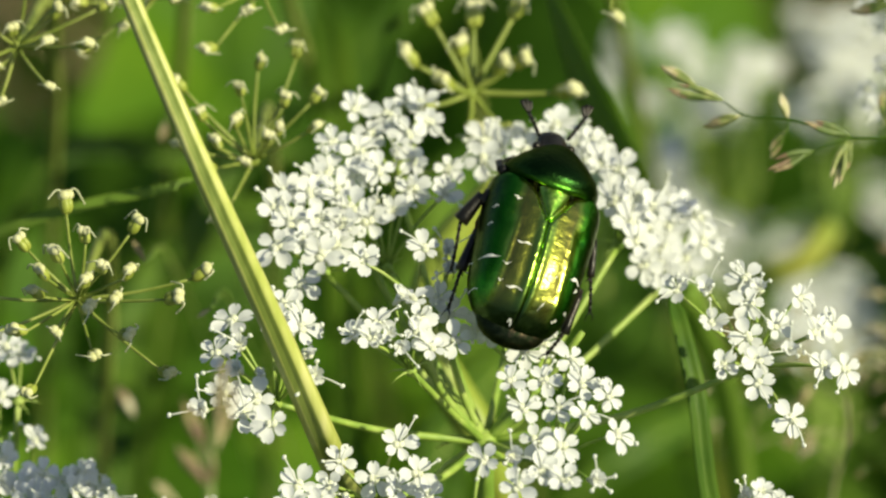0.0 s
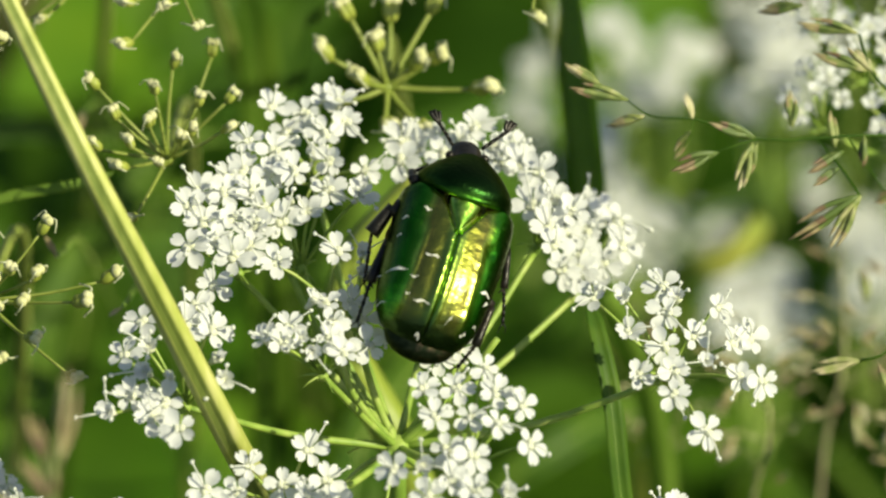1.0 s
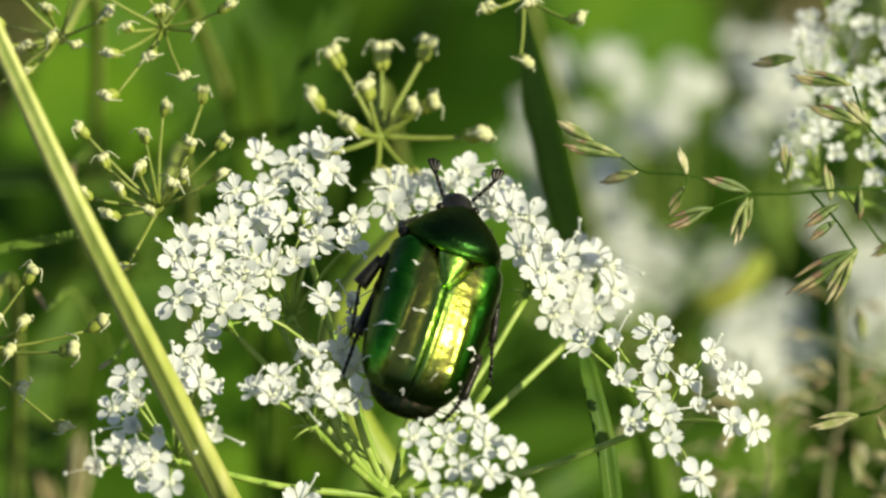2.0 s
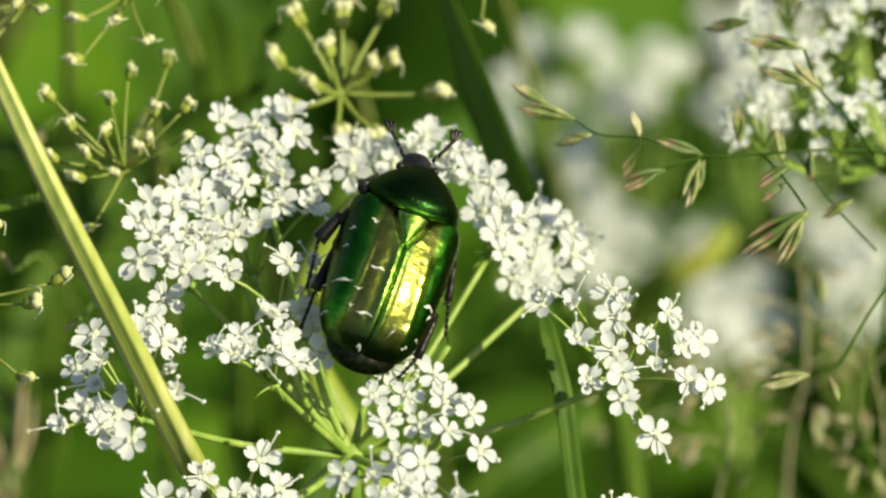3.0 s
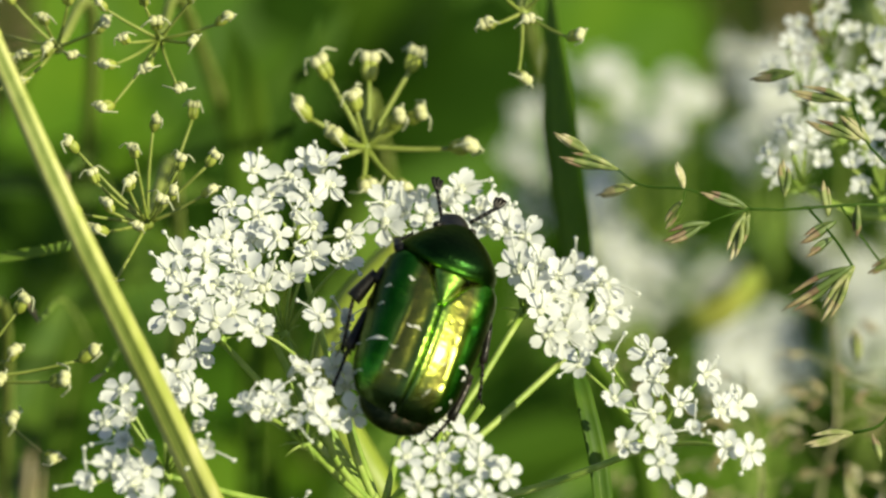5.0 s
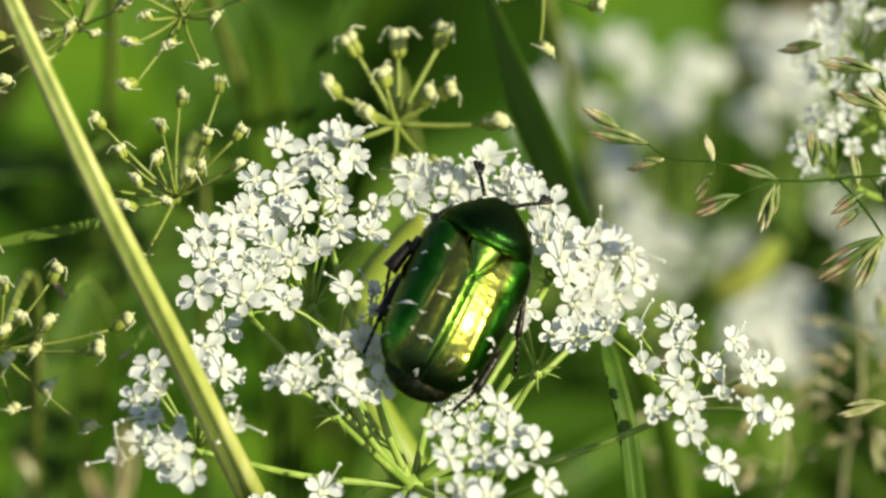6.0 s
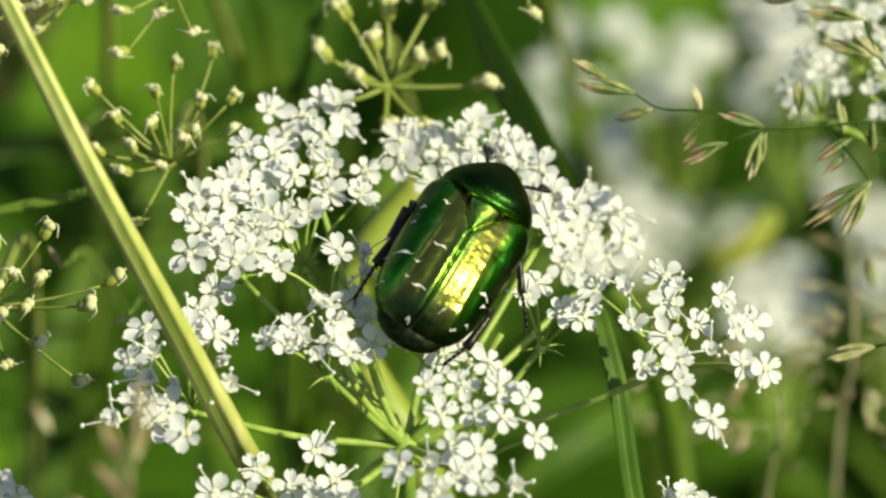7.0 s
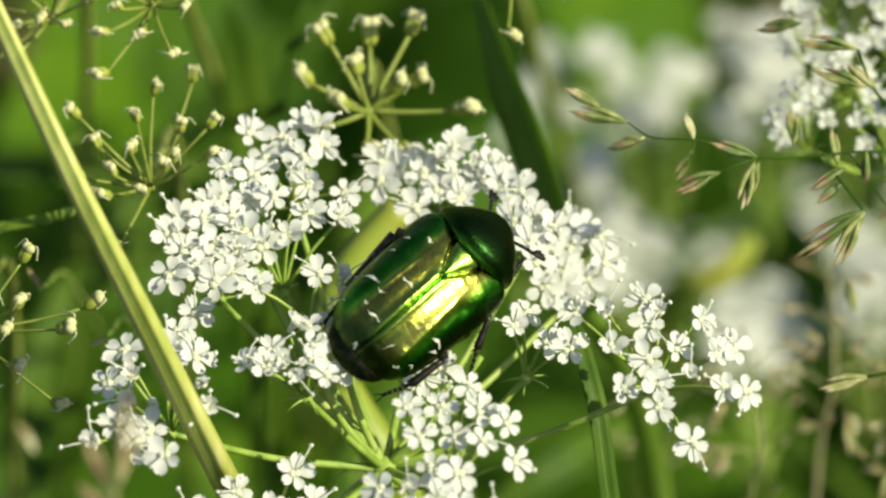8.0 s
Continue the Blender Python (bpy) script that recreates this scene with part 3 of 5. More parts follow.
low_umbel(spot(-45.5, -36.0, 22.0), [(spot(-46.3, -20.9, 8.0), 8, 3.0), (spot(-42.3, -20.1, 8.0), 9, 3.0), (spot(-38.7, -20.9, 8.0), 7, 2.5), (spot(-45.9, -8.9, 14.0), 4, 1.8), (spot(-47.6, -12.6, 12.0), 4, 1.7), (spot(-44.7, -16.7, 14.0), 3, 1.5), (spot(-48.8, -17.3, 10.0), 7, 2.6), (spot(-42.6, -26.5, 2.0), 10, 3.2), (spot(-48.0, -26.5, 4.0), 10, 3.2)], 22, "white flowering umbel among the seed heads")
low_umbel(spot(-26.5, -38.5, 10.0), [(spot(-31.6, -23.4, -2.0), 6, 2.2), (spot(-26.9, -23.4, -2.0), 8, 2.5), (spot(-22.9, -25.0, -2.0), 6, 2.2), (spot(-28.6, -28.8, -6.0), 10, 3.0)], 27, "low white flowering umbel beside the ribbed grass stem")
RIGHT_TOP = neighbour(spot(46.60, 9.27, 48.0), 0.016, 15, 23, "loose white flowering umbel next to the grass panicle", 8, size=0.78, lean=0.25, wide=0.22, toward=0.5)
def far_umbel(hub, heads, seed):
    """A flowering umbel farther off; heads: place across and up from the hub and radius, in millimetres."""
    r = random.Random(seed)
    plant = thing("flowering_plant", (hub.x + r.uniform(-0.02, 0.02), hub.y + 0.16, 0), "white flowering umbel standing farther off in the meadow", "flower", "far umbels")
    grown_stem(plant, [plant.location, plant.location + Vector((0, -0.01, hub.z * 0.5)), hub + Vector((0, 0.06, -0.06)), hub], (0.0012, 0.0007), RAY, sides=5, steps=12)
    for a, b, w in heads:
        offs = []
        for k in range(max(4, round(w * w * 3.6))):
            d, q = 1.7 * w * math.sqrt(r.random()) * r.uniform(0.7, 1.2), r.uniform(0, 6.283)
            offs.append((math.cos(q) * d, math.sin(q) * d))
        umbellet(plant, r, hub, hub + (ACROSS * a + UP * b + AWAY * r.uniform(-22, 14)) * MM, offs, size=1.15, rise=8.0, toward=0.6, slope=0.4, gap=0.6)


far_umbel(spot(37.4, -23.6, 220.0), [(-2.3, 18.4, 2.0), (1.7, 19.0, 1.9), (0.3, 14.4, 2.1), (-3.0, 14.7, 1.6), (3.3, 15.7, 1.7)], 60)
far_umbel(spot(50.7, -20.5, 240.0), [(-1.1, 21.9, 1.9), (1.3, 18.5, 1.9), (-1.8, 15.1, 1.7), (1.6, 14.4, 1.8)], 61)
far_umbel(spot(39.7, 3.5, 230.0), [(-2.8, 22.2, 2.1), (1.2, 20.9, 2.3), (-1.5, 17.5, 2.1), (1.9, 15.5, 2.0), (-3.5, 14.1, 1.7), (4.6, 22.2, 1.7)], 62)
far_umbel(spot(28.0, 4.0, 260.0), [(2.2, 20.2, 1.3), (4.6, 19.5, 1.1), (-2.4, 15.0, 1.6), (0.1, 16.0, 1.3), (-4.5, 13.9, 1.0)], 63)
far_umbel(spot(23.4, -15.3, 240.0), [(-1.5, 20.1, 1.5), (0.6, 17.4, 1.8), (-1.5, 14.6, 1.7), (2.3, 14.0, 1.4)], 64)
far_umbel(spot(31.2, -16.8, 300.0), [(-0.4, 17.6, 1.6), (1.8, 19.8, 1.4), (-1.5, 14.7, 1.2)], 65)
far_umbel(spot(38.7, -10.9, 330.0), [(-0.4, 17.8, 1.4), (-2.3, 15.2, 1.2), (2.6, 19.3, 1.1)], 66)
far_umbel(spot(51.1, -8.6, 320.0), [(-2.0, 17.6, 1.5), (1.7, 15.4, 1.6), (0.2, 19.9, 1.2)], 67)
far_umbel(spot(18.8, -8.9, 250.0), [(-1.2, 29.0, 0.9), (-0.5, 23.6, 1.3), (0.3, 18.3, 1.3), (1.4, 15.2, 1.2)], 68)
far_umbel(spot(19.2, 9.3, 250.0), [(-4.8, 16.9, 1.0), (1.0, 17.7, 1.1), (3.7, 15.4, 0.9)], 69)
far_umbel(spot(11.0, -5.0, 250.0), [(0.1, 26.4, 0.9), (-0.7, 20.9, 1.2), (0.5, 16.1, 1.2)], 70)
far_umbel(spot(58.5, -7.2, 300.0), [(1.3, 21.2, 1.5), (-0.9, 26.3, 1.5), (-3.1, 19.0, 1.3), (2.7, 16.3, 1.3)], 71)
far_umbel(spot(36.9, -38.7, 360.0), [(-0.5, 18.5, 1.1), (5.7, 19.3, 1.2), (-5.2, 15.4, 1.0)], 73)


# ---- seed umbels ----
def fruit_mesh(seed):
    r = random.Random(seed)
    bm = bmesh.new()
    for s in (-1, 1):
        ball(bm, Matrix.Translation((0.22 * s * MM, 0, 0.75 * MM)) @ Matrix.Diagonal((0.40 * MM, 0.52 * MM, 0.80 * MM, 1)), 0, 9, 7)
        ball(bm, Matrix.Translation((0.27 * s * MM, 0, 1.6 * MM)) @ Matrix.Diagonal((0.50 * MM, 0.55 * MM, 0.46 * MM, 1)), 1, 8, 6)
        d = Vector((s, r.uniform(-0.5, 0.5), 0)).normalized()
        tip = d * r.uniform(1.0, 1.7) * MM + Vector((0, 0, r.uniform(0.7, 1.7) * MM))
        tube(bm, glide([Vector((0.27 * s * MM, 0, 1.75 * MM)), d * 0.8 * MM + Vector((0, 0, 2.1 * MM)), tip], 6), (0.11 * MM, 0.08 * MM), 5, 2)
        ball(bm, Matrix.Translation(tip) @ Matrix.Scale(0.11 * MM, 4), 2, 5, 4)
    return mesh_of("fruit", bm, [FRUIT, CREAM, STYLE])


FRUITS = [fruit_mesh(s) for s in (1, 2, 3, 4)]


def seed_umbel(hub, offsets, foot, seed, label, size=1.0, depth=5.0, ray=0.00015):
    """Spent umbel: green rays, each with a twin fruit; offsets in millimetres across and up from the hub."""
    r = random.Random(seed)
    plant = thing("seed_umbel", (hub.x + foot[0], hub.y + foot[1], 0), label, "plant", "seed umbels")
    grown_stem(plant, [plant.location, plant.location + Vector((0, -0.02, hub.z * 0.55)), hub + AWAY * 0.06 + Vector((0, 0, 0.006)), hub], (0.0009, 0.0004), SEED_RAY, sides=5, steps=21)
    bm = bmesh.new()
    ball(bm, Matrix.Translation(hub - plant.location) @ Matrix.Scale(0.0006, 4))
    part("umbel_node", bm, SEED_RAY, plant)
    reach = max(math.hypot(a, b) for a, b in offsets) + 0.5
    for a, b in offsets:
        far = math.hypot(a, b) / reach
        tip = hub + (ACROSS * a + UP * b + AWAY * (-depth * math.sqrt(max(0, 1 - far * far)) + r.uniform(-1.2, 1.2) + b * 0.35)) * MM
        d = (tip - hub)
        nrm = (d.normalized() + Vector((r.uniform(-0.35, 0.35), r.uniform(-0.35, 0.35), 0.5))).normalized()
        end = tip - nrm * 0.3 * MM
        bm = bmesh.new()
        tube(bm, [q - plant.location for q in glide([hub, hub.lerp(end, 0.55) + Vector((r.uniform(-1, 1), r.uniform(-1, 1), -1)) * 0.02 * d.length, end], 6)], (ray * 1.1, ray * 0.8), 6)
        held = part("ray", bm, SEED_RAY, plant)
        part("fruit", r.choice(FRUITS), None, held, m=facing_matrix(end - plant.location, nrm, r.uniform(-0.9, 0.9), size * r.uniform(0.88, 1.12)))
    return plant


SEED_LEFT = seed_umbel(spot(-24.44, 7.91, 16.0), [(-6.2, 6.5), (0.6, 8.4), (3.9, 9.5), (2.8, 5.0), (5.5, 5.3), (5.2, 2.6), (2.2, 2.3), (1.3, 1.6), (-4.4, 3.8), (-1.0, 6.0), (-1.4, 3.1), (-5.9, 1.0), (-3.0, 1.2), (-3.6, -0.7), (-0.6, -0.4), (-2.7, -5.1)], (-0.01, 0.20), 31, "green seed umbel with pale-tipped twin fruits", 0.82)
SEED_MID = seed_umbel(spot(-5.05, 14.60, 28.0), [(-3.4, 6.4), (0.3, 6.3), (4.0, 7.1), (-0.8, 3.4), (-5.1, 2.7), (2.3, 1.9), (4.0, 2.4), (7.9, -0.2), (-0.1, -3.1), (-2.0, 0.4), (2.9, -3.4), (-3.6, -1.2)], (0.01, 0.22), 32, "green seed umbel with sparse plump fruits", 1.2, 3.0, 0.00026)
SEED_WEST = seed_umbel(spot(-39.46, -4.16, 0.0), [(-0.8, 7.8), (-4.3, 4.6), (-1.3, 3.5), (0.9, 5.2), (5.0, 6.0), (2.4, 2.5), (4.4, 1.9), (10.4, 1.8), (8.1, -0.1), (0.7, 1.2), (-2.5, 2.0), (-3.0, 0.4), (3.2, -0.2), (1.0, -0.9), (-4.4, -2.7), (-1.6, -2.8), (1.6, -4.7), (4.2, -3.1), (7.6, -6.3), (-3.6, -7.6), (-8.7, 0.6), (-9.7, -3.3)], (-0.02, 0.18), 33, "spreading green seed umbel of starry rays", 0.95)
seed_umbel(spot(-23.68, 24.20, 20.0), [(-2.7, -0.3), (-4.0, -2.3), (-0.7, -2.5), (1.8, -4.2), (2.9, -0.4), (-4.1, -5.9), (-1.2, 3.1), (2.9, 3.4), (5.3, 1.4), (-4.7, 2.7), (-0.1, 1.0)], (0.01, 0.24), 34, "green seed umbel rising above its neighbours", 0.82)
seed_umbel(spot(-45.38, 18.59, 14.0), [(-0.1, 1.0), (2.5, 0.1), (6.0, -0.2), (3.2, -3.8), (-1.3, -2.0), (-1.1, -4.8), (-2.5, 2.1), (1.1, 5.5), (4.6, 4.2), (7.6, 3.4), (3.6, 2.5), (-3.6, -1.5)], (-0.02, 0.20), 35, "green seed umbel with a crowded head", 0.82)
seed_umbel(spot(-32.93, 23.60, 24.0), [(-5.1, 1.2), (-2.3, -1.0), (-0.6, -0.6), (1.5, -0.9), (-0.8, 2.1), (3.7, 1.5), (-3.9, 4.1), (1.1, 4.0), (-6.6, -0.9), (-6.5, -4.8), (-2.6, -3.0)], (-0.02, 0.22), 37, "green seed umbel with a crowded head", 0.85)
seed_umbel(spot(8.41, 26.73, 26.0), [(-0.3, -5.7), (-3.0, -1.3), (4.2, -2.3), (0.4, -1.0), (-2.3, 2.0), (2.8, 2.5), (0.8, 4.6)], (0.02, 0.24), 36, "green seed umbel hanging over the scene", 0.95)

# ---- ribbed grass stem in front ----
stalk = thing("ribbed_stem", (0.012, -0.012, 0), "pale yellow-green ribbed grass stem with a dark groove", "stem")
line = glide([spot(-8.30, -39.65, 60.0), spot(-13.40, -27.77, 30.0), spot(-18.50, -15.50, -6.0), spot(-23.25, -5.65, -16.0), spot(-29.80, 7.10, -22.0), spot(-36.55, 20.72, -22.0), spot(-40.75, 29.65, -22.0)], 42)
bm = bmesh.new()
# seen from above the groove runs between two pale ribs, the outer flanks are green and rusty
rim = []
for k in range(24):
    w = k / 24 * 360
    dip = 0.30 * math.exp(-((w - 276) / 13) ** 2)
    colour = 1 if abs(w - 270) < 17 else 0 if 212 < w < 335 else 2
    rim.append((1.0 - dip + 0.03 * (k % 2), colour))
JOINT = spot(-18.16, -16.13, -6.0)
tube(bm, [q - JOINT for q in line], (0.00155, 0.00066), 24, flat=0.85, side=ACROSS, rim=rim)
CULM = part("culm", bm, [STRAW, GROOVE, RUST], stalk, m=Matrix.Translation(JOINT - stalk.location))
bm = bmesh.new()
tube(bm, [q - stalk.location for q in glide([stalk.location, stalk.location + Vector((-0.004, 0.01, 0.3)), line[0]], 14)], (0.0018, 0.0016), 10, 0)
part("lower_culm", bm, GROOVE, stalk)


# ---- grass blades ----
def blade(line, width, facing, label, root, group="grass leaves", mat=None, fold=0.2):
    b = thing("tall_grass", (root[0], root[1], 0), label, "grass", group)
    bm = bmesh.new()
    blade_mesh(bm, [q - b.location for q in glide([b.location] + line, 36)], width, facing, fold=fold, tip=0.12)
    held = part("blade", bm, mat or BLADE, b)
    bm = bmesh.new()
    tube(bm, [q - b.location - Vector(facing) * width * 0.03 for q in glide([b.location] + line, 36)], (width * 0.05, width * 0.02), 6)
    part("midrib", bm, RAY, held, "paler midrib")
    return b


DULL = material("shaded_blade", [(0.17, 0.30, 0.035), (0.23, 0.37, 0.05), (0.28, 0.42, 0.07)], 0.5, 200, 0.3, 0.5, spec=0.2, stretch=(1, 1, 0.15))
blade([spot(17.52, -30.40, 14.0), spot(15.70, -21.91, 11.0), spot(14.68, -12.84, 10.0), spot(13.61, -7.90, 11.0), spot(12.66, -3.94, 13.0)], 0.0019, (0.35, -0.7, 0.55), "long green grass leaf with pale edges by the white umbel", (0.02, 0.04))
# This leaf swings in the wind above its joint.
tall = thing("tall_grass", (0.05, 0.13, 0), "broad dark green keeled grass leaf standing upright", "grass", "grass leaves")
HINGE = spot(15.6, -4.0, 58.0)
bm = bmesh.new()
tube(bm, [q - tall.location for q in glide([tall.location, spot(22.0, -22.0, 100.0), HINGE], 20)], (0.0016, 0.0012), 10)
part("leaf_sheath", bm, DULL, tall)
bm = bmesh.new()
blade_mesh(bm, [q - HINGE for q in glide([HINGE, spot(12.75, 5.0, 55.0), spot(9.9, 13.5, 55.0), spot(6.9, 22.5, 57.0), spot(4.2, 31.0, 60.0)], 30)], 0.0044, (-0.6, -0.7, 0.25), fold=0.30, tip=0.4)
SWINGING = part("blade", bm, DULL, tall, m=Matrix.Translation(HINGE - tall.location))
blade([spot(-62.65, -4.11, 40.0), spot(-47.54, 2.34, 26.0), spot(-39.27, 4.67, 24.0), spot(-32.67, 5.88, 24.0), spot(-29.47, 6.92, 26.0)], 0.0010, -AWAY, "thin green grass leaf lying across the seed heads", (-0.09, 0.05), mat=DULL, fold=0.02)
blade([spot(-17.61, -4.43, 90.0), spot(-15.31, 13.23, 75.0), spot(-13.06, 20.82, 72.0), spot(-10.57, 28.38, 70.0)], 0.0018, (0.5, -0.7, 0.4), "narrow dark green grass leaf", (-0.02, 0.16))
blade([spot(24.0, -9.0, 170.0), spot(26.9, -2.4, 152.0), spot(30.9, -0.9, 150.0), spot(33.6, 1.9, 150.0), spot(34.3, 3.8, 150.0)], 0.0030, -AWAY, "yellow-green curved stalk among the farther umbels", (0.03, 0.28), mat=SHEATH, fold=0.05)
for line, w, root in [
    ([spot(-18.89, 1.26, 140.0), spot(-19.53, 17.27, 130.0), spot(-20.72, 29.33, 120.0)], 0.005, (-0.03, 0.2)),
    ([spot(-38.05, -3.60, 150.0), spot(-27.68, 14.70, 150.0), spot(-16.10, 23.23, 150.0), spot(-8.78, 31.77, 150.0)], 0.004, (-0.06, 0.2)),
    ([spot(-50.78, 10.89, 140.0), spot(-38.66, 12.26, 150.0), spot(-22.49, 12.11, 160.0)], 0.003, (-0.1, 0.2)),
    ([spot(4.63, -27.99, 150.0), spot(13.0, -21.0, 150.0), spot(21.0, -17.5, 160.0), spot(25.0, -17.0, 165.0)], 0.004, (0.0, 0.14)),
    ([spot(-9.60, -26.87, 120.0), spot(-5.12, -15.79, 150.0), spot(4.82, -7.55, 180.0)], 0.006, (-0.0, 0.12)),
    ([spot(-47.21, -28.36, 160.0), spot(-45.32, -12.46, 170.0), spot(-38.30, 1.33, 180.0), spot(-23.67, 7.22, 200.0)], 0.006, (-0.12, 0.15)),
]:
    blade(line, w, (0.2, -0.7, 0.7), "soft fresh green grass leaf in the meadow", root)


# Narrow leaves between the umbels and the sward, leaning every way
r = random.Random(91)
for k in range(10):
    a, c = r.uniform(6, 46) if k % 3 else r.uniform(-44, -14), r.uniform(240, 320)
    b = r.uniform(-26, 4)
    top = spot(a, b, c)
    root = (top.x + r.uniform(-0.14, 0.14), top.y + r.uniform(0.0, 0.10))
    mid = Vector((root[0], root[1], 0)).lerp(top, 0.8) + Vector((r.uniform(-0.03, 0.03), 0, 0.02))
    blade([mid, top, top + Vector((r.uniform(-0.05, 0.05), r.uniform(-0.01, 0.02), r.uniform(-0.015, 0.012)))], r.uniform(0.0010, 0.0026), (0.3, -0.7, 0.6), "narrow green grass leaf leaning in the meadow", root, mat=BLADE)


# ---- grass panicle ----
def husk(bm, a, b, wide, bulge, tip):
    """One pointed husk from a to b, swollen below the middle; the last part takes the tip material."""
    line = glide([a, a.lerp(b, 0.5) + bulge, b], 8)
    rings = []
    for i, q in enumerate(line):
        d = (line[min(i + 1, 8)] - line[max(i - 1, 0)]).normalized()
        u = d.cross(AWAY).normalized()
        v = d.cross(u)
        t = i / 8
        w = wide * (0.25 + 0.75 * math.sin(math.pi * min(1.0, t ** 0.75 * 0.98 + 0.02))) * (1.0 if t < 0.9 else 0.35)
        rings.append([bm.verts.new(q + (u * math.cos(k * math.pi / 3) + v * 0.6 * math.sin(k * math.pi / 3)) * w) for k in range(6)])
    for i, (p, q) in enumerate(zip(rings, rings[1:])):
        for k in range(6):
            bm.faces.new((p[k], p[(k + 1) % 6], q[(k + 1) % 6], q[k])).material_index = 1 if i >= tip else 0
    bm.faces.new(rings[0][::-1])
    bm.faces.new(rings[-1]).material_index = 1


def spikelet(bm, a, b, r, fat=1.0):
    """A slender spikelet from its base a to its tip b: three overlapping pointed husks, green below and straw to purple above."""
    d = b - a
    side = d.cross(AWAY).normalized()
    wide = min(0.00034, 0.085 * d.length) * fat
    for k, (start, end, off) in enumerate(((0.0, 1.0, 0.03), (0.04, 0.82, -0.13), (0.16, 0.90, 0.12))):
        p, q = a + d * start, a + d * end + side * off * d.length * r.uniform(0.5, 1.1) * 0.8
        husk(bm, p, q, wide * (1.0 if k == 0 else 0.8), side * off * 0.35 * d.length + AWAY * r.uniform(-1, 1) * wide, 4 + r.randrange(3))


def panicle(root, stems, seeds, seed, label, mats, fat=1.0):
    r = random.Random(seed)
    plant = thing("grass_panicle", (root[0], root[1], 0), label, "grass")
    for k, (line, rad) in enumerate(stems):
        bm = bmesh.new()
        tube(bm, [q - plant.location for q in glide(([plant.location] if k == 0 else []) + line, 30 if k == 0 else 8)], rad, 6)
        part("culm" if k == 0 else "branch", bm, mats[2], plant)
    for a, b in seeds:
        bm = bmesh.new()
        spikelet(bm, a - plant.location, b - plant.location, r, fat)
        part("spikelet", bm, mats[:2], plant)
    return plant


PANICLE = panicle((0.10, 0.06), [
    ([spot(56.80, 1.07, 26.0), spot(46.17, 9.12, 20.0), spot(38.86, 10.07, 16.0), spot(27.75, 9.73, 14.0), spot(22.26, 11.43, 14.0), spot(18.27, 11.83, 14.0), spot(16.17, 13.23, 14.0)], (0.00018, 0.00007)),
    ([spot(32.80, 9.95, 15.0), spot(35.19, 7.03, 13.0), spot(36.62, 4.78, 12.0)], 0.00012),
    ([spot(27.75, 9.73, 14.0), spot(25.72, 9.12, 13.0), spot(24.12, 8.52, 13.0)], 0.00008),
    ([spot(22.16, 11.43, 14.0), spot(21.96, 10.28, 14.0), spot(21.37, 9.14, 14.0)], 0.00008),
    ([spot(43.01, 9.60, 18.0), spot(40.87, 12.57, 16.0), spot(38.11, 15.58, 16.0), spot(36.86, 19.08, 16.0)], 0.00014),
    ([spot(46.17, 1.06, 20.0), spot(41.23, -5.94, 14.0), spot(39.14, -9.19, 14.0), spot(36.84, -9.83, 14.0)], 0.00014),
    ([spot(35.80, 9.95, 15.0), spot(38.99, 5.58, 18.0), spot(43.29, 1.06, 22.0)], 0.0001),
], [
    (spot(13.88, 14.53, 14.0), spot(10.68, 16.47, 14.0)), (spot(16.37, 13.18, 14.0), spot(11.16, 14.40, 13.0)), (spot(17.80, 11.80, 15.0), spot(14.42, 10.97, 16.0)),
    (spot(22.06, 11.33, 14.0), spot(21.51, 13.93, 14.0)), (spot(21.90, 10.45, 15.0), spot(20.43, 7.96, 16.0)), (spot(24.32, 8.57, 13.0), spot(20.00, 6.92, 12.0)),
    (spot(27.75, 9.73, 14.0), spot(23.47, 11.26, 13.0)), (spot(27.36, 9.43, 14.0), spot(25.92, 5.13, 13.0)), (spot(27.75, 9.33, 14.0), spot(26.86, 6.44, 14.0)),
    (spot(34.70, 8.95, 15.0), spot(34.30, 12.25, 15.0)), (spot(35.34, 8.64, 14.0), spot(32.10, 6.73, 13.0)), (spot(35.04, 7.24, 14.0), spot(32.59, 5.53, 13.0)),
    (spot(37.30, 10.05, 15.0), spot(37.10, 7.15, 15.0)), (spot(36.72, 4.83, 12.0), spot(30.35, 0.95, 12.0)), (spot(36.82, 4.73, 12.0), spot(33.83, -0.05, 12.0)),
    (spot(36.76, 19.18, 16.0), spot(31.35, 20.18, 16.0)), (spot(37.56, 15.78, 16.0), spot(32.75, 17.48, 16.0)), (spot(38.46, 15.48, 16.0), spot(35.76, 17.98, 16.0)),
    (spot(31.05, 10.80, 18.0), spot(31.05, 14.16, 20.0)), (spot(36.94, -9.83, 14.0), spot(32.45, -10.73, 14.0)), (spot(41.00, 5.58, 18.0), spot(38.24, 4.07, 18.0)),
    (spot(32.06, 21.73, 20.0), spot(28.12, 21.29, 22.0)), (spot(39.62, -12.55, 20.0), spot(38.86, -10.03, 20.0)),
], 51, "airy grass panicle with straw and purple spikelets", (HUSK, HUSK_TIP, BLADE))

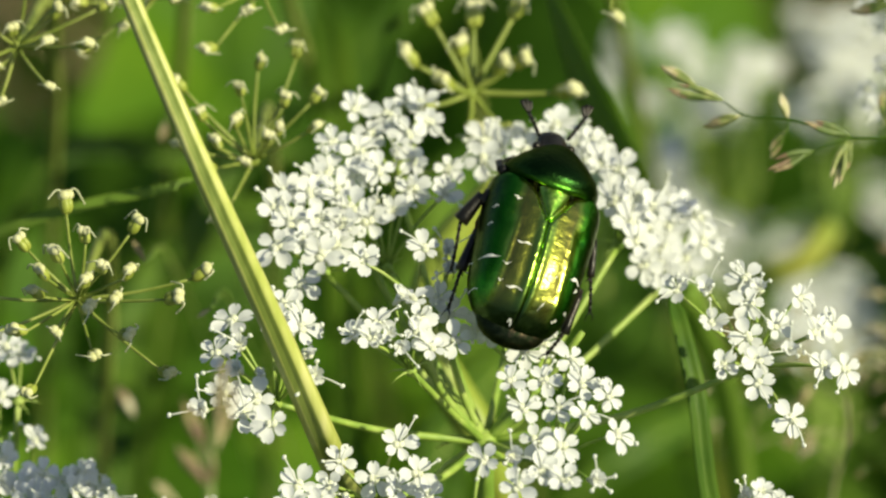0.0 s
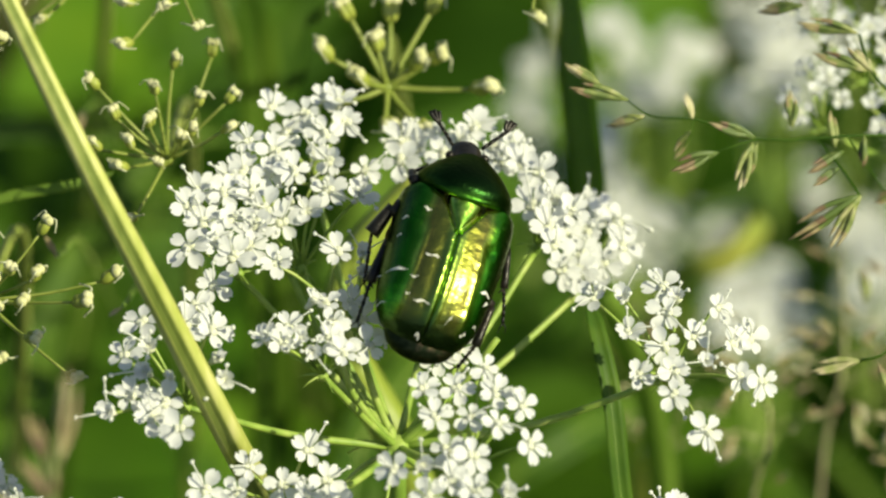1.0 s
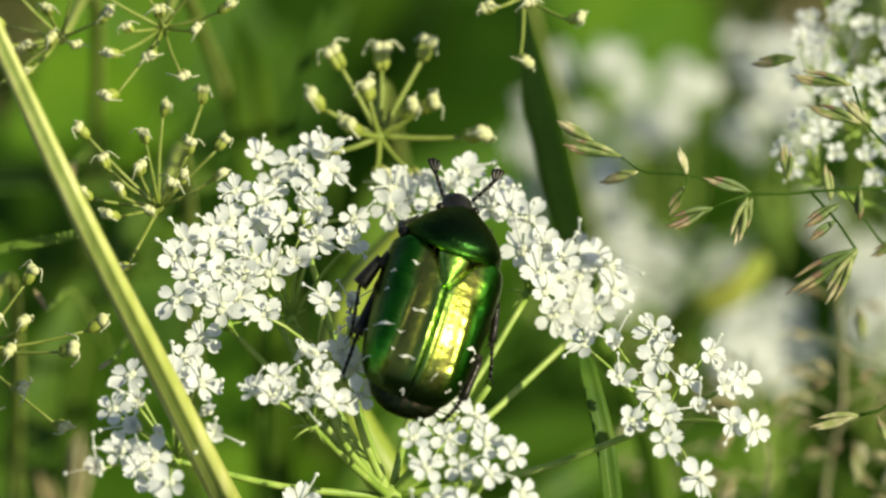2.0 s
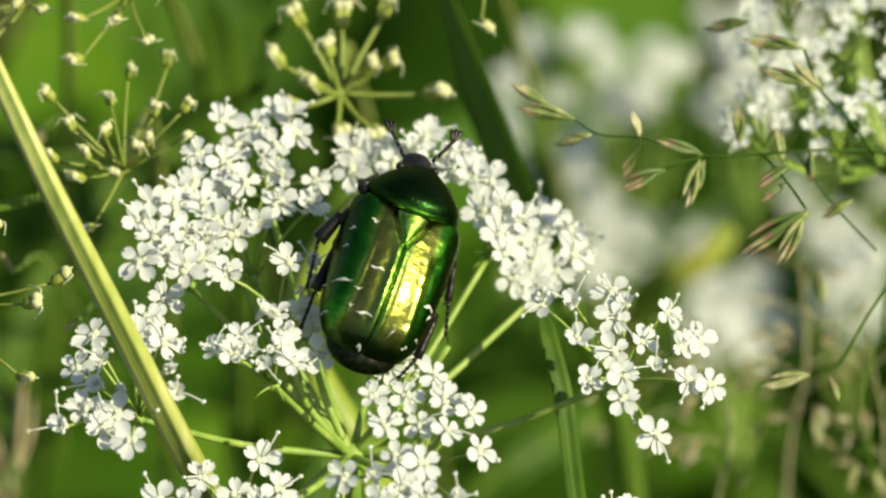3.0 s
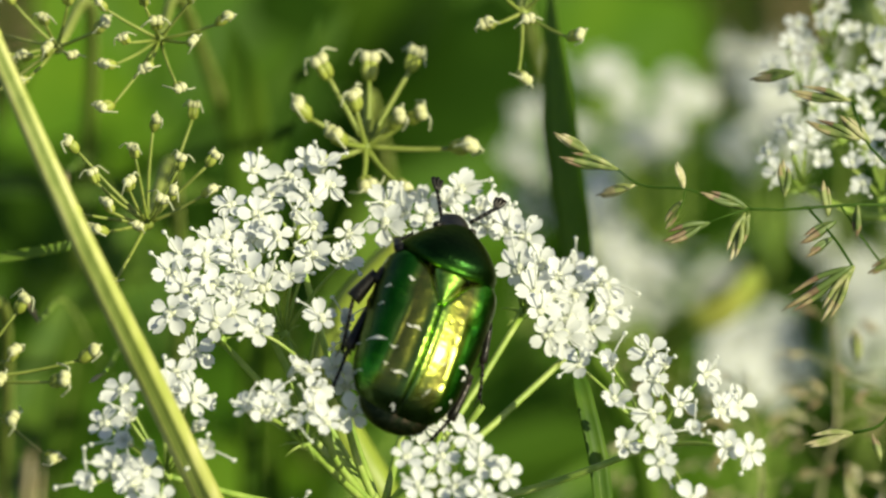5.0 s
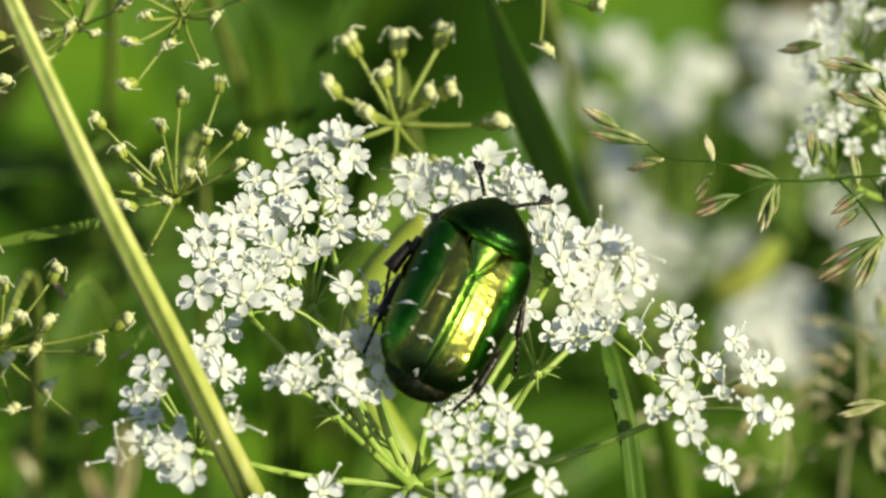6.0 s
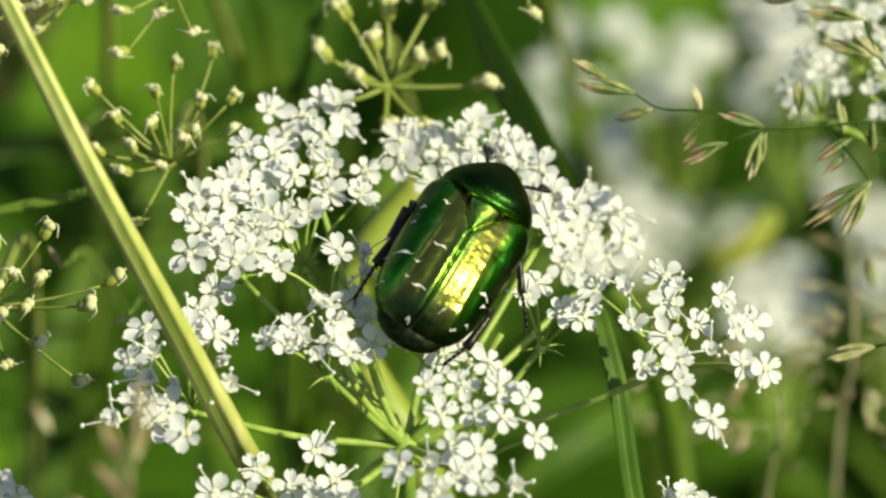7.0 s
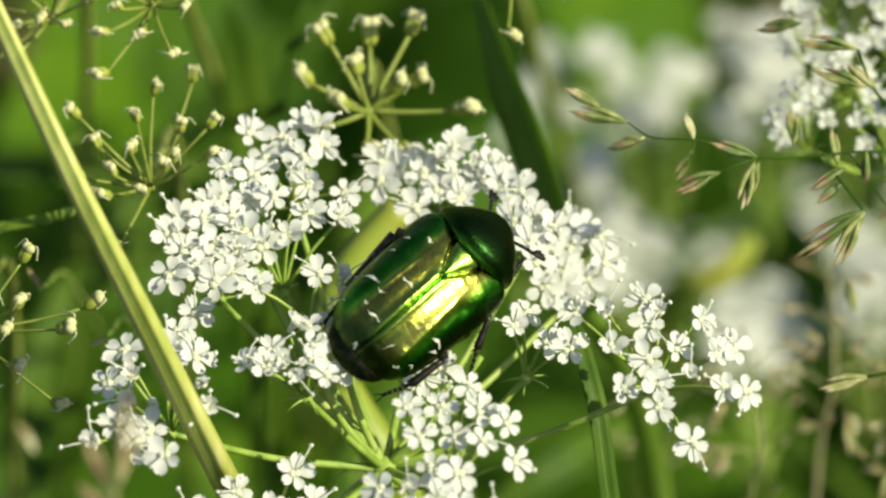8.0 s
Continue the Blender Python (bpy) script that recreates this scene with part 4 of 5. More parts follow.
BROWN = panicle((-0.02, -0.10), [
    ([spot(-25.20, -27.68, -79.0), spot(-25.63, -20.14, -75.0), spot(-25.57, -16.24, -75.0), spot(-25.01, -13.65, -75.0)], (0.0006, 0.00022)),
    ([spot(-25.93, -17.54, -75.0), spot(-26.51, -15.36, -75.0)], 0.00016),
    ([spot(-25.81, -20.57, -75.0), spot(-27.24, -20.76, -75.0), spot(-28.74, -19.66, -75.0)], 0.00016),
], [
    (spot(-25.05, -16.25, -75.0), spot(-24.07, -8.98, -75.0)), (spot(-26.09, -16.23, -75.0), spot(-27.50, -12.14, -75.0)), (spot(-25.87, -18.84, -75.0), spot(-28.16, -15.68, -75.0)), (spot(-28.23, -20.19, -75.0), spot(-29.93, -18.34, -75.0)),
    (spot(-25.70, -19.27, -75.0), spot(-25.55, -15.46, -75.0)), (spot(-31.33, -13.46, -75.0), spot(-32.60, -11.10, -75.0)),
], 52, "soft pinkish-brown grass seed head on a dry stalk", (HUSK_TIP, BROWN_HUSK, HUSK), 0.9)

panicle((0.085, 0.10), [
    ([spot(46.12, -30.47, 70.0), spot(44.38, -19.26, 62.0), spot(43.90, -13.79, 60.0), spot(45.80, -6.27, 60.0), spot(46.89, 2.36, 62.0)], (0.0004, 0.00012)),
    ([spot(44.07, -17.60, 61.0), spot(42.87, -20.80, 60.0), spot(42.14, -22.84, 60.0)], 0.0001),
    ([spot(44.38, -19.26, 62.0), spot(40.49, -18.06, 60.0), spot(39.46, -14.80, 60.0)], 0.0001),
], [
    (spot(39.40, -18.58, 60.0), spot(39.46, -14.70, 60.0)), (spot(44.00, -18.11, 60.0), spot(43.89, -14.60, 60.0)), (spot(43.15, -20.26, 60.0), spot(42.14, -23.05, 60.0)),
    (spot(44.76, -20.83, 60.0), spot(46.12, -24.09, 60.0)), (spot(33.18, -21.37, 66.0), spot(31.80, -22.44, 66.0)), (spot(40.03, -5.08, 58.0), spot(39.87, -1.58, 58.0)),
], 53, "dry straw-coloured grass seed head on a bent stalk", (HUSK, HUSK_TIP, BLADE))

# Fine half-ripe panicles low behind the white umbel
for n, (foot, c) in enumerate([((30.0, -26.0), 70.0), ((38.0, -20.0), 85.0), ((22.0, -26.0), 95.0), ((44.5, -27.0), 64.0)]):
    rr = random.Random(400 + n)
    main = [spot(foot[0], foot[1], c + 8), spot(foot[0] + 1.5, foot[1] + 9, c), spot(foot[0] + rr.uniform(-2, 4), foot[1] + 20, c - 3)]
    stems, grains = [(main, (0.0003, 0.0001))], []
    for k in range(9):
        t = 0.25 + 0.08 * k
        start = main[0].lerp(main[1], min(1, t * 2)) if t < 0.5 else main[1].lerp(main[2], t * 2 - 1)
        s = 1 if k % 2 else -1
        end = start + (ACROSS * s * rr.uniform(2.5, 6.0) + UP * rr.uniform(0.5, 4.0) + AWAY * rr.uniform(-2, 2)) * MM
        stems.append(([start, start.lerp(end, 0.5) + UP * 0.5 * MM, end], 0.00008))
        for q in (0.6, 1.0):
            at_q = start.lerp(end, q)
            grains.append((at_q, at_q + (ACROSS * s * rr.uniform(0.5, 2.0) + UP * rr.uniform(-2.5, 1.5)) * MM))
    panicle((main[0].x + 0.004, main[0].y + 0.05), stems, grains, 60 + n, "fine straw-coloured grass panicle low in the meadow", (HUSK_TIP, BROWN_HUSK, HUSK), 1.3)

# Withered bits hanging among the seed heads
for k, (a, b) in enumerate([(spot(-34.70, -0.71, 24.0), spot(-35.72, 1.32, 24.0)), (spot(-28.40, -5.19, 14.0), spot(-29.65, -5.94, 14.0)), (spot(-34.02, 13.20, 60.0), spot(-34.82, 11.05, 60.0))]):
    w = thing("withered_floret", a, "withered reddish-brown floret caught on the stems", "flower", "withered florets")
    bm = bmesh.new()
    spikelet(bm, Vector((0, 0, 0)), b - a, random.Random(k))
    part("husk", bm, BROWN_HUSK, w)
    bm = bmesh.new()
    tube(bm, glide([Vector((0, 0, 0)), AWAY * 0.06, AWAY * 0.26 + Vector((0.01, 0, -0.1)), Vector((0.01, 0.26, -a.z))], 12), 0.0002, 5)
    part("stalk", bm, RAY, w)


# ---- broad leaves low behind ----
def leaf_mesh(bm, length, width, seed):
    r = random.Random(seed)
    rows = []
    for i in range(9):
        t = i / 8
        w = width / 2 * math.sin(math.pi * t ** 0.75) * (1 + 0.12 * (i % 2)) + 0.0004
        rows.append([bm.verts.new((x * w, t * length, 0.25 * abs(x) * w + 0.12 * length * math.sin(2.4 * t) - 0.003 * (x == 0))) for x in (-1, -0.5, 0, 0.5, 1)])
    for a, b in zip(rows, rows[1:]):
        for k in range(4):
            bm.faces.new((a[k], a[k + 1], b[k + 1], b[k]))


r = random.Random(77)
LEAVES = []
for s in range(4):
    bm = bmesh.new()
    leaf_mesh(bm, 0.075, 0.048, s)
    LEAVES.append(mesh_of("leaflet", bm, [LEAF]))
# leaves with the shade in their colour, for herbs with face below -0.1
SHADE_LEAVES = []
for s in range(4):
    bm = bmesh.new()
    leaf_mesh(bm, 0.07, 0.05, s + 4)
    SHADE_LEAVES.append(mesh_of("leaflet", bm, [SHADE_LEAF]))
for k, (place, face, size) in enumerate([
    (spot(-36.15, 22.76, 300.0), 0.4, 0.5), (spot(-26.19, 14.87, 310.0), 0.4, 0.45), (spot(-50.62, -17.41, 260.0), 0.45, 0.45), (spot(-44.33, -27.20, 260.0), 0.4, 0.5), (spot(-62.53, -8.51, 280.0), 0.4, 0.5),
    (spot(5.26, 14.42, 380.0), 0.35, 0.8), (spot(-1.76, -28.46, 300.0), 0.35, 0.8), (spot(25.13, -19.37, 320.0), -0.3, 0.7), (spot(46.54, -24.80, 300.0), -0.4, 0.55),
    (spot(-50.00, 3.60, 262.0), -0.4, 0.3), (spot(-27.00, 1.50, 275.0), -0.4, 0.27), (spot(-6.00, 31.00, 340.0), -0.4, 0.36), (spot(-11.50, 25.50, 305.0), -0.4, 0.34),
]):
    herb = thing("herb", (place.x + r.uniform(-0.03, 0.03), place.y + 0.03, 0), "leafy green herb low in the meadow" if face > -0.1 else "broad-leaved green herb low in the meadow, shade put into its leaf colour", "plant", "leafy herbs")
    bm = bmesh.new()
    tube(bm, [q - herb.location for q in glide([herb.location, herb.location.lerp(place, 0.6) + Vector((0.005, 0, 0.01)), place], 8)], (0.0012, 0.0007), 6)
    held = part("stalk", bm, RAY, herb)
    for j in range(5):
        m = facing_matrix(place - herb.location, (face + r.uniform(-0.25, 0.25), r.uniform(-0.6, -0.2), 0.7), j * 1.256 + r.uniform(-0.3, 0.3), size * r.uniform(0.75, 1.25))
        part("leaflet", r.choice(LEAVES if face > -0.1 else SHADE_LEAVES), None, held, m=m)


# ---- beetle ----
def metal(name, low, mid, high, rough, scale, bump):
    m = material(name, [low, mid, high], rough, scale, bump, metallic=1.0, detail=3.0)
    # chitin keeps its green at the grazing edges
    m.node_tree.nodes["Principled BSDF"].inputs["Specular Tint"].default_value = (0.75, 0.85, 0.55, 1)
    return m


def elytron_material():
    """Metallic green wing case: emerald flank, coppery stripe, golden suture, with fine crescent pits; rib glint and
    dark reflections at edge and tip are painted in.
    """
    m = metal("wing_case", (0.02, 0.22, 0.03), (0.10, 0.34, 0.03), (0.20, 0.46, 0.05), 0.26, 2800, 0.24)
    n, l = m.node_tree.nodes, m.node_tree.links
    b = n["Principled BSDF"]
    tc = n.new("ShaderNodeTexCoord")
    sep = n.new("ShaderNodeSeparateXYZ")
    l.new(tc.outputs["Object"], sep.inputs[0])
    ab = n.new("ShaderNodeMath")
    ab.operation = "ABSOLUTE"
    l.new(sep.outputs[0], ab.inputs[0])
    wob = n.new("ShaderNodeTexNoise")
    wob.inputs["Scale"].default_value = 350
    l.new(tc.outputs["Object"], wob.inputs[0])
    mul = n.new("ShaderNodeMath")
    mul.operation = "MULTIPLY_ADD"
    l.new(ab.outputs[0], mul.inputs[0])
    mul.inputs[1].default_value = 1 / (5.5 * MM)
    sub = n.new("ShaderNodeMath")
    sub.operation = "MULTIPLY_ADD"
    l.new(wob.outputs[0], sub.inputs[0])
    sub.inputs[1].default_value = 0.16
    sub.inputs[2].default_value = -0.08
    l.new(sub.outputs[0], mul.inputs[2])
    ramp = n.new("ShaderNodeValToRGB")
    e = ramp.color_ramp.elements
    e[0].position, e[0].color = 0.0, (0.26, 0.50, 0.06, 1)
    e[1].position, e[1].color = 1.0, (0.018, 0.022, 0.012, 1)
    # the rib's glint and the outer flank's dark reflection are put into the colour
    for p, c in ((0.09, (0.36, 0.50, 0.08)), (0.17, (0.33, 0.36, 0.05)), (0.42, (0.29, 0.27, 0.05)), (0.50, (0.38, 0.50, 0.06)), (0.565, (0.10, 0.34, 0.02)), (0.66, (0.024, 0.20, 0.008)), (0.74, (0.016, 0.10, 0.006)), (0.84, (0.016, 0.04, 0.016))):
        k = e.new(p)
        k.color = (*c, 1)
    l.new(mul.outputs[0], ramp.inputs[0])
    # dark reflection of the steep hind tip, blended into the base colour
    apex_shade = n.new("ShaderNodeMapRange")
    l.new(sep.outputs[1], apex_shade.inputs[0])
    apex_shade.inputs[1].default_value, apex_shade.inputs[2].default_value = -6.2 * MM, -8.2 * MM
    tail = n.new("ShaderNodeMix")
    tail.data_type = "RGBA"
    l.new(apex_shade.outputs[0], tail.inputs[0])
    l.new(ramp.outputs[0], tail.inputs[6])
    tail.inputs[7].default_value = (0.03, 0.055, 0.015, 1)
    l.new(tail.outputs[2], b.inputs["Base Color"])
    wrinkle = n.new("ShaderNodeTexNoise")
    wrinkle.inputs["Scale"].default_value = 560
    wrinkle.inputs["Detail"].default_value = 2.0
    across = n.new("ShaderNodeMapping")
    across.inputs["Scale"].default_value = (0.55, 1.5, 1.0)
    l.new(tc.outputs["Object"], across.inputs[0])
    l.new(across.outputs[0], wrinkle.inputs[0])
    dents = n.new("ShaderNodeBump")
    dents.inputs["Strength"].default_value = 0.52
    dents.inputs["Distance"].default_value = 0.00022
    l.new(wrinkle.outputs[0], dents.inputs["Height"])
    l.new(dents.outputs[0], n["Bump"].inputs["Normal"])
    b.inputs["Coat Weight"].default_value = 0.08
    b.inputs["Coat Roughness"].default_value = 0.24
    b.inputs["Coat IOR"].default_value = 1.6
    return m


def collar_material():
    """Pronotum: bright green sheen on the disc towards the wing cases, black-green reflection round the front and the
    flanks, both put into the colour.
    """
    m = metal("pronotum_green", (0.004, 0.022, 0.004), (0.010, 0.055, 0.007), (0.035, 0.15, 0.014), 0.35, 2600, 0.3)
    n, l = m.node_tree.nodes, m.node_tree.links
    tc = n.new("ShaderNodeTexCoord")
    sep = n.new("ShaderNodeSeparateXYZ")
    l.new(tc.outputs["Object"], sep.inputs[0])
    ripple = n.new("ShaderNodeTexNoise")
    ripple.inputs["Scale"].default_value = 500
    l.new(tc.outputs["Object"], ripple.inputs[0])
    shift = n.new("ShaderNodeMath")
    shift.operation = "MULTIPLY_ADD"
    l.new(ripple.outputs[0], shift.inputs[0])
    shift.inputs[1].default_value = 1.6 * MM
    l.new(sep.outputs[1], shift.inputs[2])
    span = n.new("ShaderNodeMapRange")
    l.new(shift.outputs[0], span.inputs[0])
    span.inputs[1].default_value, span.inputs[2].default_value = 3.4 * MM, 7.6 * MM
    # painted sheen at the hind edge, fading to the painted dark reflection forward
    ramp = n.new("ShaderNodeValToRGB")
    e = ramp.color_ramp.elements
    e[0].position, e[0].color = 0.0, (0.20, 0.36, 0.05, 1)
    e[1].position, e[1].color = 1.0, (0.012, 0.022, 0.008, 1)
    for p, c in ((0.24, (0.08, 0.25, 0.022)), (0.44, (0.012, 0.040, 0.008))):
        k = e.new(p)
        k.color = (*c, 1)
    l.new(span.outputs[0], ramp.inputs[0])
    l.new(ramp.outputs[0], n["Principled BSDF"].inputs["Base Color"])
    return m


WING = elytron_material()
SHIELD = metal("shield", (0.16, 0.36, 0.04), (0.30, 0.50, 0.08), (0.42, 0.60, 0.12), 0.32, 2200, 0.3)
COLLAR = collar_material()
DARK = material("dark_chitin", [(0.008, 0.008, 0.006), (0.016, 0.014, 0.010), (0.034, 0.026, 0.019)], 0.35, 1200, 0.5, metallic=0.3)
COPPER = metal("coppery_underside", (0.03, 0.02, 0.012), (0.10, 0.05, 0.025), (0.28, 0.14, 0.08), 0.35, 700, 0.5)
TAIL = metal("tail_green", (0.012, 0.018, 0.008), (0.026, 0.036, 0.016), (0.080, 0.060, 0.036), 0.38, 1500, 0.4)
FLECK = material("white_fleck", [(0.55, 0.54, 0.46), (0.75, 0.74, 0.68)], 0.7, 2500, 0.4)

BODY_W = [(-9.0, 0.5), (-8.8, 1.6), (-8.3, 2.65), (-7.4, 3.55), (-6.4, 4.15), (-5.0, 4.55), (-3.0, 4.8), (-1.0, 4.92), (1.0, 5.02), (2.6, 5.05), (3.5, 5.0), (4.2, 4.85), (4.7, 4.5), (5.0, 3.95)]
BODY_H = [(-9.0, 0.3), (-8.7, 0.95), (-8.2, 1.7), (-7.6, 2.3), (-6.6, 3.0), (-5.8, 3.32), (-5.0, 3.55), (-4.2, 3.70), (-3.4, 3.77), (-2.4, 3.79), (-1.2, 3.74), (0.2, 3.62), (1.4, 3.46), (2.5, 3.25), (3.4, 3.0), (4.4, 2.65), (5.0, 2.2)]


def along(table, y):
    return float(np.interp(y, [q[0] for q in table], [q[1] for q in table]))


def back_z(x, y):
    """Height of the wing cases over the belly line: a flat disc with low ribs, a dented shoulder and a steep flank."""
    w, h = along(BODY_W, y) + 0.02, along(BODY_H, y)
    ax = abs(x)
    s = min(1.0, ax / w)
    z = h * 1.12 * (0.84 * (1 - s ** 3.2) ** 0.6 + 0.16 * (1 - s))
    fade = min(1.0, max(0.0, (1.5 - y) / 3)) * min(1.0, max(0.0, (y + 8.3) / 2))
    z += fade * (0.13 * math.exp(-((ax - 0.38) / 0.22) ** 2) - 0.06 * math.exp(-((ax - 0.95) / 0.35) ** 2))
    # the outer rib ends in a knob before the tail
    rib = 2.55 - 0.05 * (y + 2)
    z += fade * (0.13 * math.exp(-((ax - rib) / 0.20) ** 2) - 0.12 * math.exp(-((ax - rib - 0.55) / 0.35) ** 2))
    z += 0.22 * math.exp(-((ax - 2.7) / 0.6) ** 2 - ((y + 6.4) / 0.6) ** 2)
    # shoulder hump, with a dent behind it
    z += 0.22 * math.exp(-((ax - 3.5) / 0.7) ** 2 - ((y - 2.2) / 1.0) ** 2)
    z -= 0.30 * math.exp(-((ax - 3.3) / 0.55) ** 2 - ((y - 0.2) / 0.6) ** 2)
    z += 0.035 * noise.noise(Vector((ax * 0.9, y * 1.6, 0.0))) + 0.012 * noise.noise(Vector((ax * 1.8, y * 4.0, 4.0)))
    z -= 0.20 * math.exp(-(ax / 0.09) ** 2)
    z -= 0.30 * max(0.0, y - 2.8) ** 1.5 * max(0.0, 1 - ax / 4)
    if 0.3 < y:
        rim_x = 0.12 + 1.35 * (1 - min(1.0, max(0.0, (3.3 - y) / 2.7)) ** 1.2)
        z -= 0.42 * math.exp(-((ax - rim_x) / 0.20) ** 2)
    return z


beetle = thing("beetle", (0, 0, 0), "metallic green rose chafer with white flecks on its wing cases", "beetle")
for s in (-1, 1):
    bm = bmesh.new()
    rows = []
    for i in range(81):
        t = i / 80
        row = []
        y = 4.95 - 13.9 * t
        w = along(BODY_W, y)
        for k in range(49):
            x = 0.03 + (w - 0.03) * math.sin(k / 48 * math.pi / 2)
            row.append(bm.verts.new(Vector((s * x, y, back_z(x, y))) * MM))
        # rolled edge and the turned-under margin
        low = min(1, w / 4)
        row.append(bm.verts.new(Vector((s * (w + 0.07), y, -0.32 * low)) * MM))
        row.append(bm.verts.new(Vector((s * (w * 0.97), y, -0.7 * low)) * MM))
        row.append(bm.verts.new(Vector((s * (w * 0.85), y, -0.9 * low)) * MM))
        rows.append(row)
    for a, b in zip(rows, rows[1:]):
        for k in range(len(a) - 1):
            q = (a[k], a[k + 1], b[k + 1], b[k])
            bm.faces.new(q if s < 0 else q[::-1])
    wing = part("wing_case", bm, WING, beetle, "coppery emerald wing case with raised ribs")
    flecks = [(1.5, -2.2, 0.62, 0.1, 0.10), (3.95, -3.75, 0.95, -0.12, 0.12), (2.45, -4.25, 0.38, -0.1, 0.07), (1.25, -6.05, 0.70, 0.05, 0.11), (2.55, -5.7, 0.22, 0.0, 0.07), (2.93, 1.85, 0.33, 0.1, 0.14), (4.34, 1.0, 0.22, 0.0, 0.12), (4.4, -0.6, 0.16, 0.0, 0.10), (4.1, -6.3, 0.28, -0.2, 0.08), (0.5, -8.3, 0.22, 0.3, 0.16)]
    if s > 0:
        flecks = [(3.85, -3.2, 0.55, 0.25, 0.15), (4.25, -3.75, 0.22, 1.6, 0.16), (1.95, -4.0, 0.16, 2.6, 0.10), (1.5, -6.6, 0.20, 2.4, 0.11), (3.1, -7.0, 0.25, 0.6, 0.10), (3.9, -5.9, 0.20, 0.3, 0.08)]
    for fx, fy, half, skew, thick in flecks:
        bm = bmesh.new()
        n = 9
        strip = []
        for k in range(n):
            t = 2 * k / (n - 1) - 1
            x = fx + t * half
            y = fy + 0.09 * math.sin(t * 3.3 + fx * 2) + skew * t * half
            wide = thick * (1 - 0.8 * t * t) * (0.8 + 0.4 * math.sin(5 * t + fy))
            strip.append([bm.verts.new(Vector((s * x, y + q * wide, back_z(x, y + q * wide) + (0.035 if q == 0 else 0.012))) * MM) for q in (-1, 0, 1)])
        for a, b in zip(strip, strip[1:]):
            for k in range(2):
                q = (a[k], b[k], b[k + 1], a[k + 1])
                bm.faces.new(q if s > 0 else q[::-1])
        part("fleck", bm, FLECK, wing, "white fleck")

# scutellum
bm = bmesh.new()
rows = []
for i in range(9):
    t = i / 8
    y = 3.4 - 2.75 * t
    w = 1.32 * (1 - t ** 1.15) + 0.03
    rows.append([bm.verts.new(Vector((x * w, y, 3.98 - 0.10 * (y - 0.45) - 0.22 * abs(x) * w + (0.10 if abs(x) < 0.1 else 0.10 if abs(x) < 0.6 else -0.32 if abs(x) > 0.99 else 0.03))) * MM) for x in (-1, -0.95, -0.5, 0, 0.5, 0.95, 1)])
for a, b in zip(rows, rows[1:]):
    for k in range(6):
        bm.faces.new((a[k], b[k], b[k + 1], a[k + 1]))
part("scutellum", bm, SHIELD, beetle, "bright green triangular scutellum")

# pronotum: domed shield, its hind edge drawn back to the scutellum and its corners forward on the shoulders
PRO_W = [(0.0, 4.1), (0.12, 4.3), (0.28, 4.3), (0.45, 4.1), (0.6, 3.75), (0.75, 3.3), (0.88, 2.75), (1.0, 2.0)]
bm = bmesh.new()
rows = []
for i in range(29):
    t = max(0.0, (i - 1) / 27)
    row = []
    for k in range(33):
        s = math.sin((2 * k / 32 - 1) * math.pi / 2)
        w = along(PRO_W, t)
        y = 3.25 + 5.15 * t + (1 - t) ** 1.5 * (1.55 * abs(s) ** 1.5 + 0.16 * math.exp(-(s * w / 1.1) ** 2)) - t * 0.35 * abs(s) ** 2
        drop = 3.0 * max(0.0, t - 0.12) ** 1.6
        dome = (1 - abs(s) ** 2.5) ** 0.62
        z = (4.05 + 0.3 * min(1.0, t / 0.2) - drop) * dome + 0.15 * (1 - abs(s)) - 0.35 * t ** 3
        z -= 0.12 * math.exp(-((t - 0.05) / 0.02) ** 2) * dome
        z += 0.03 * noise.noise(Vector((s * w * 1.3, y * 1.5, 9.0)))
        if i == 0:
            z -= 0.6
        row.append(bm.verts.new(Vector((s * w, y, z)) * MM))
    rows.append(row)
for a, b in zip(rows, rows[1:]):
    for k in range(32):
        bm.faces.new((a[k], a[k + 1], b[k + 1], b[k]))
part("pronotum", bm, COLLAR, beetle, "domed green pronotum, sheen behind and dark reflection in front put into its colour")

# underside, tail plate and head
bm = bmesh.new()
ball(bm, Matrix.Translation((0, -1.2 * MM, -0.2 * MM)) @ Matrix.Diagonal((4.75 * MM, 8.2 * MM, 2.2 * MM, 1)), 0, 20, 12)
ball(bm, Matrix.Translation((0, 5.4 * MM, -0.6 * MM)) @ Matrix.Diagonal((3.6 * MM, 3.2 * MM, 1.2 * MM, 1)), 0, 16, 10)
ball(bm, Matrix.Translation((0, 0.2 * MM, -0.7 * MM)) @ Matrix.Diagonal((5.2 * MM, 4.6 * MM, 1.3 * MM, 1)), 0, 20, 12)
part("underside", bm, COPPER, beetle, "coppery dark underside")
bm = bmesh.new()
ball(bm, Matrix.Translation((0, -7.75 * MM, -0.1 * MM)) @ Matrix.Diagonal((3.15 * MM, 2.0 * MM, 1.35 * MM, 1)), 0, 18, 10)
part("tail_plate", bm, TAIL, beetle, "black-green rounded tail plate")
bm = bmesh.new()
rows = []
for i in range(8):
    t = i / 7
    y = 7.7 + 2.5 * t
    w = [1.9, 1.8, 1.65, 1.45, 1.32, 1.28, 1.2, 0.95][i]
    rows.append([bm.verts.new(Vector((w * x, y, (0.8 - 1.2 * t) * 1.0 + 0.55 * (1 - abs(x) ** 2.5) - 0.3)) * MM) for x in (-1, -0.8, -0.4, 0, 0.4, 0.8, 1)])
    rows[-1] = rows[-1] + [bm.verts.new(Vector((-w * x * 0.8, y, -1.2 - 0.6 * t)) * MM) for x in (-1, 0, 1)]
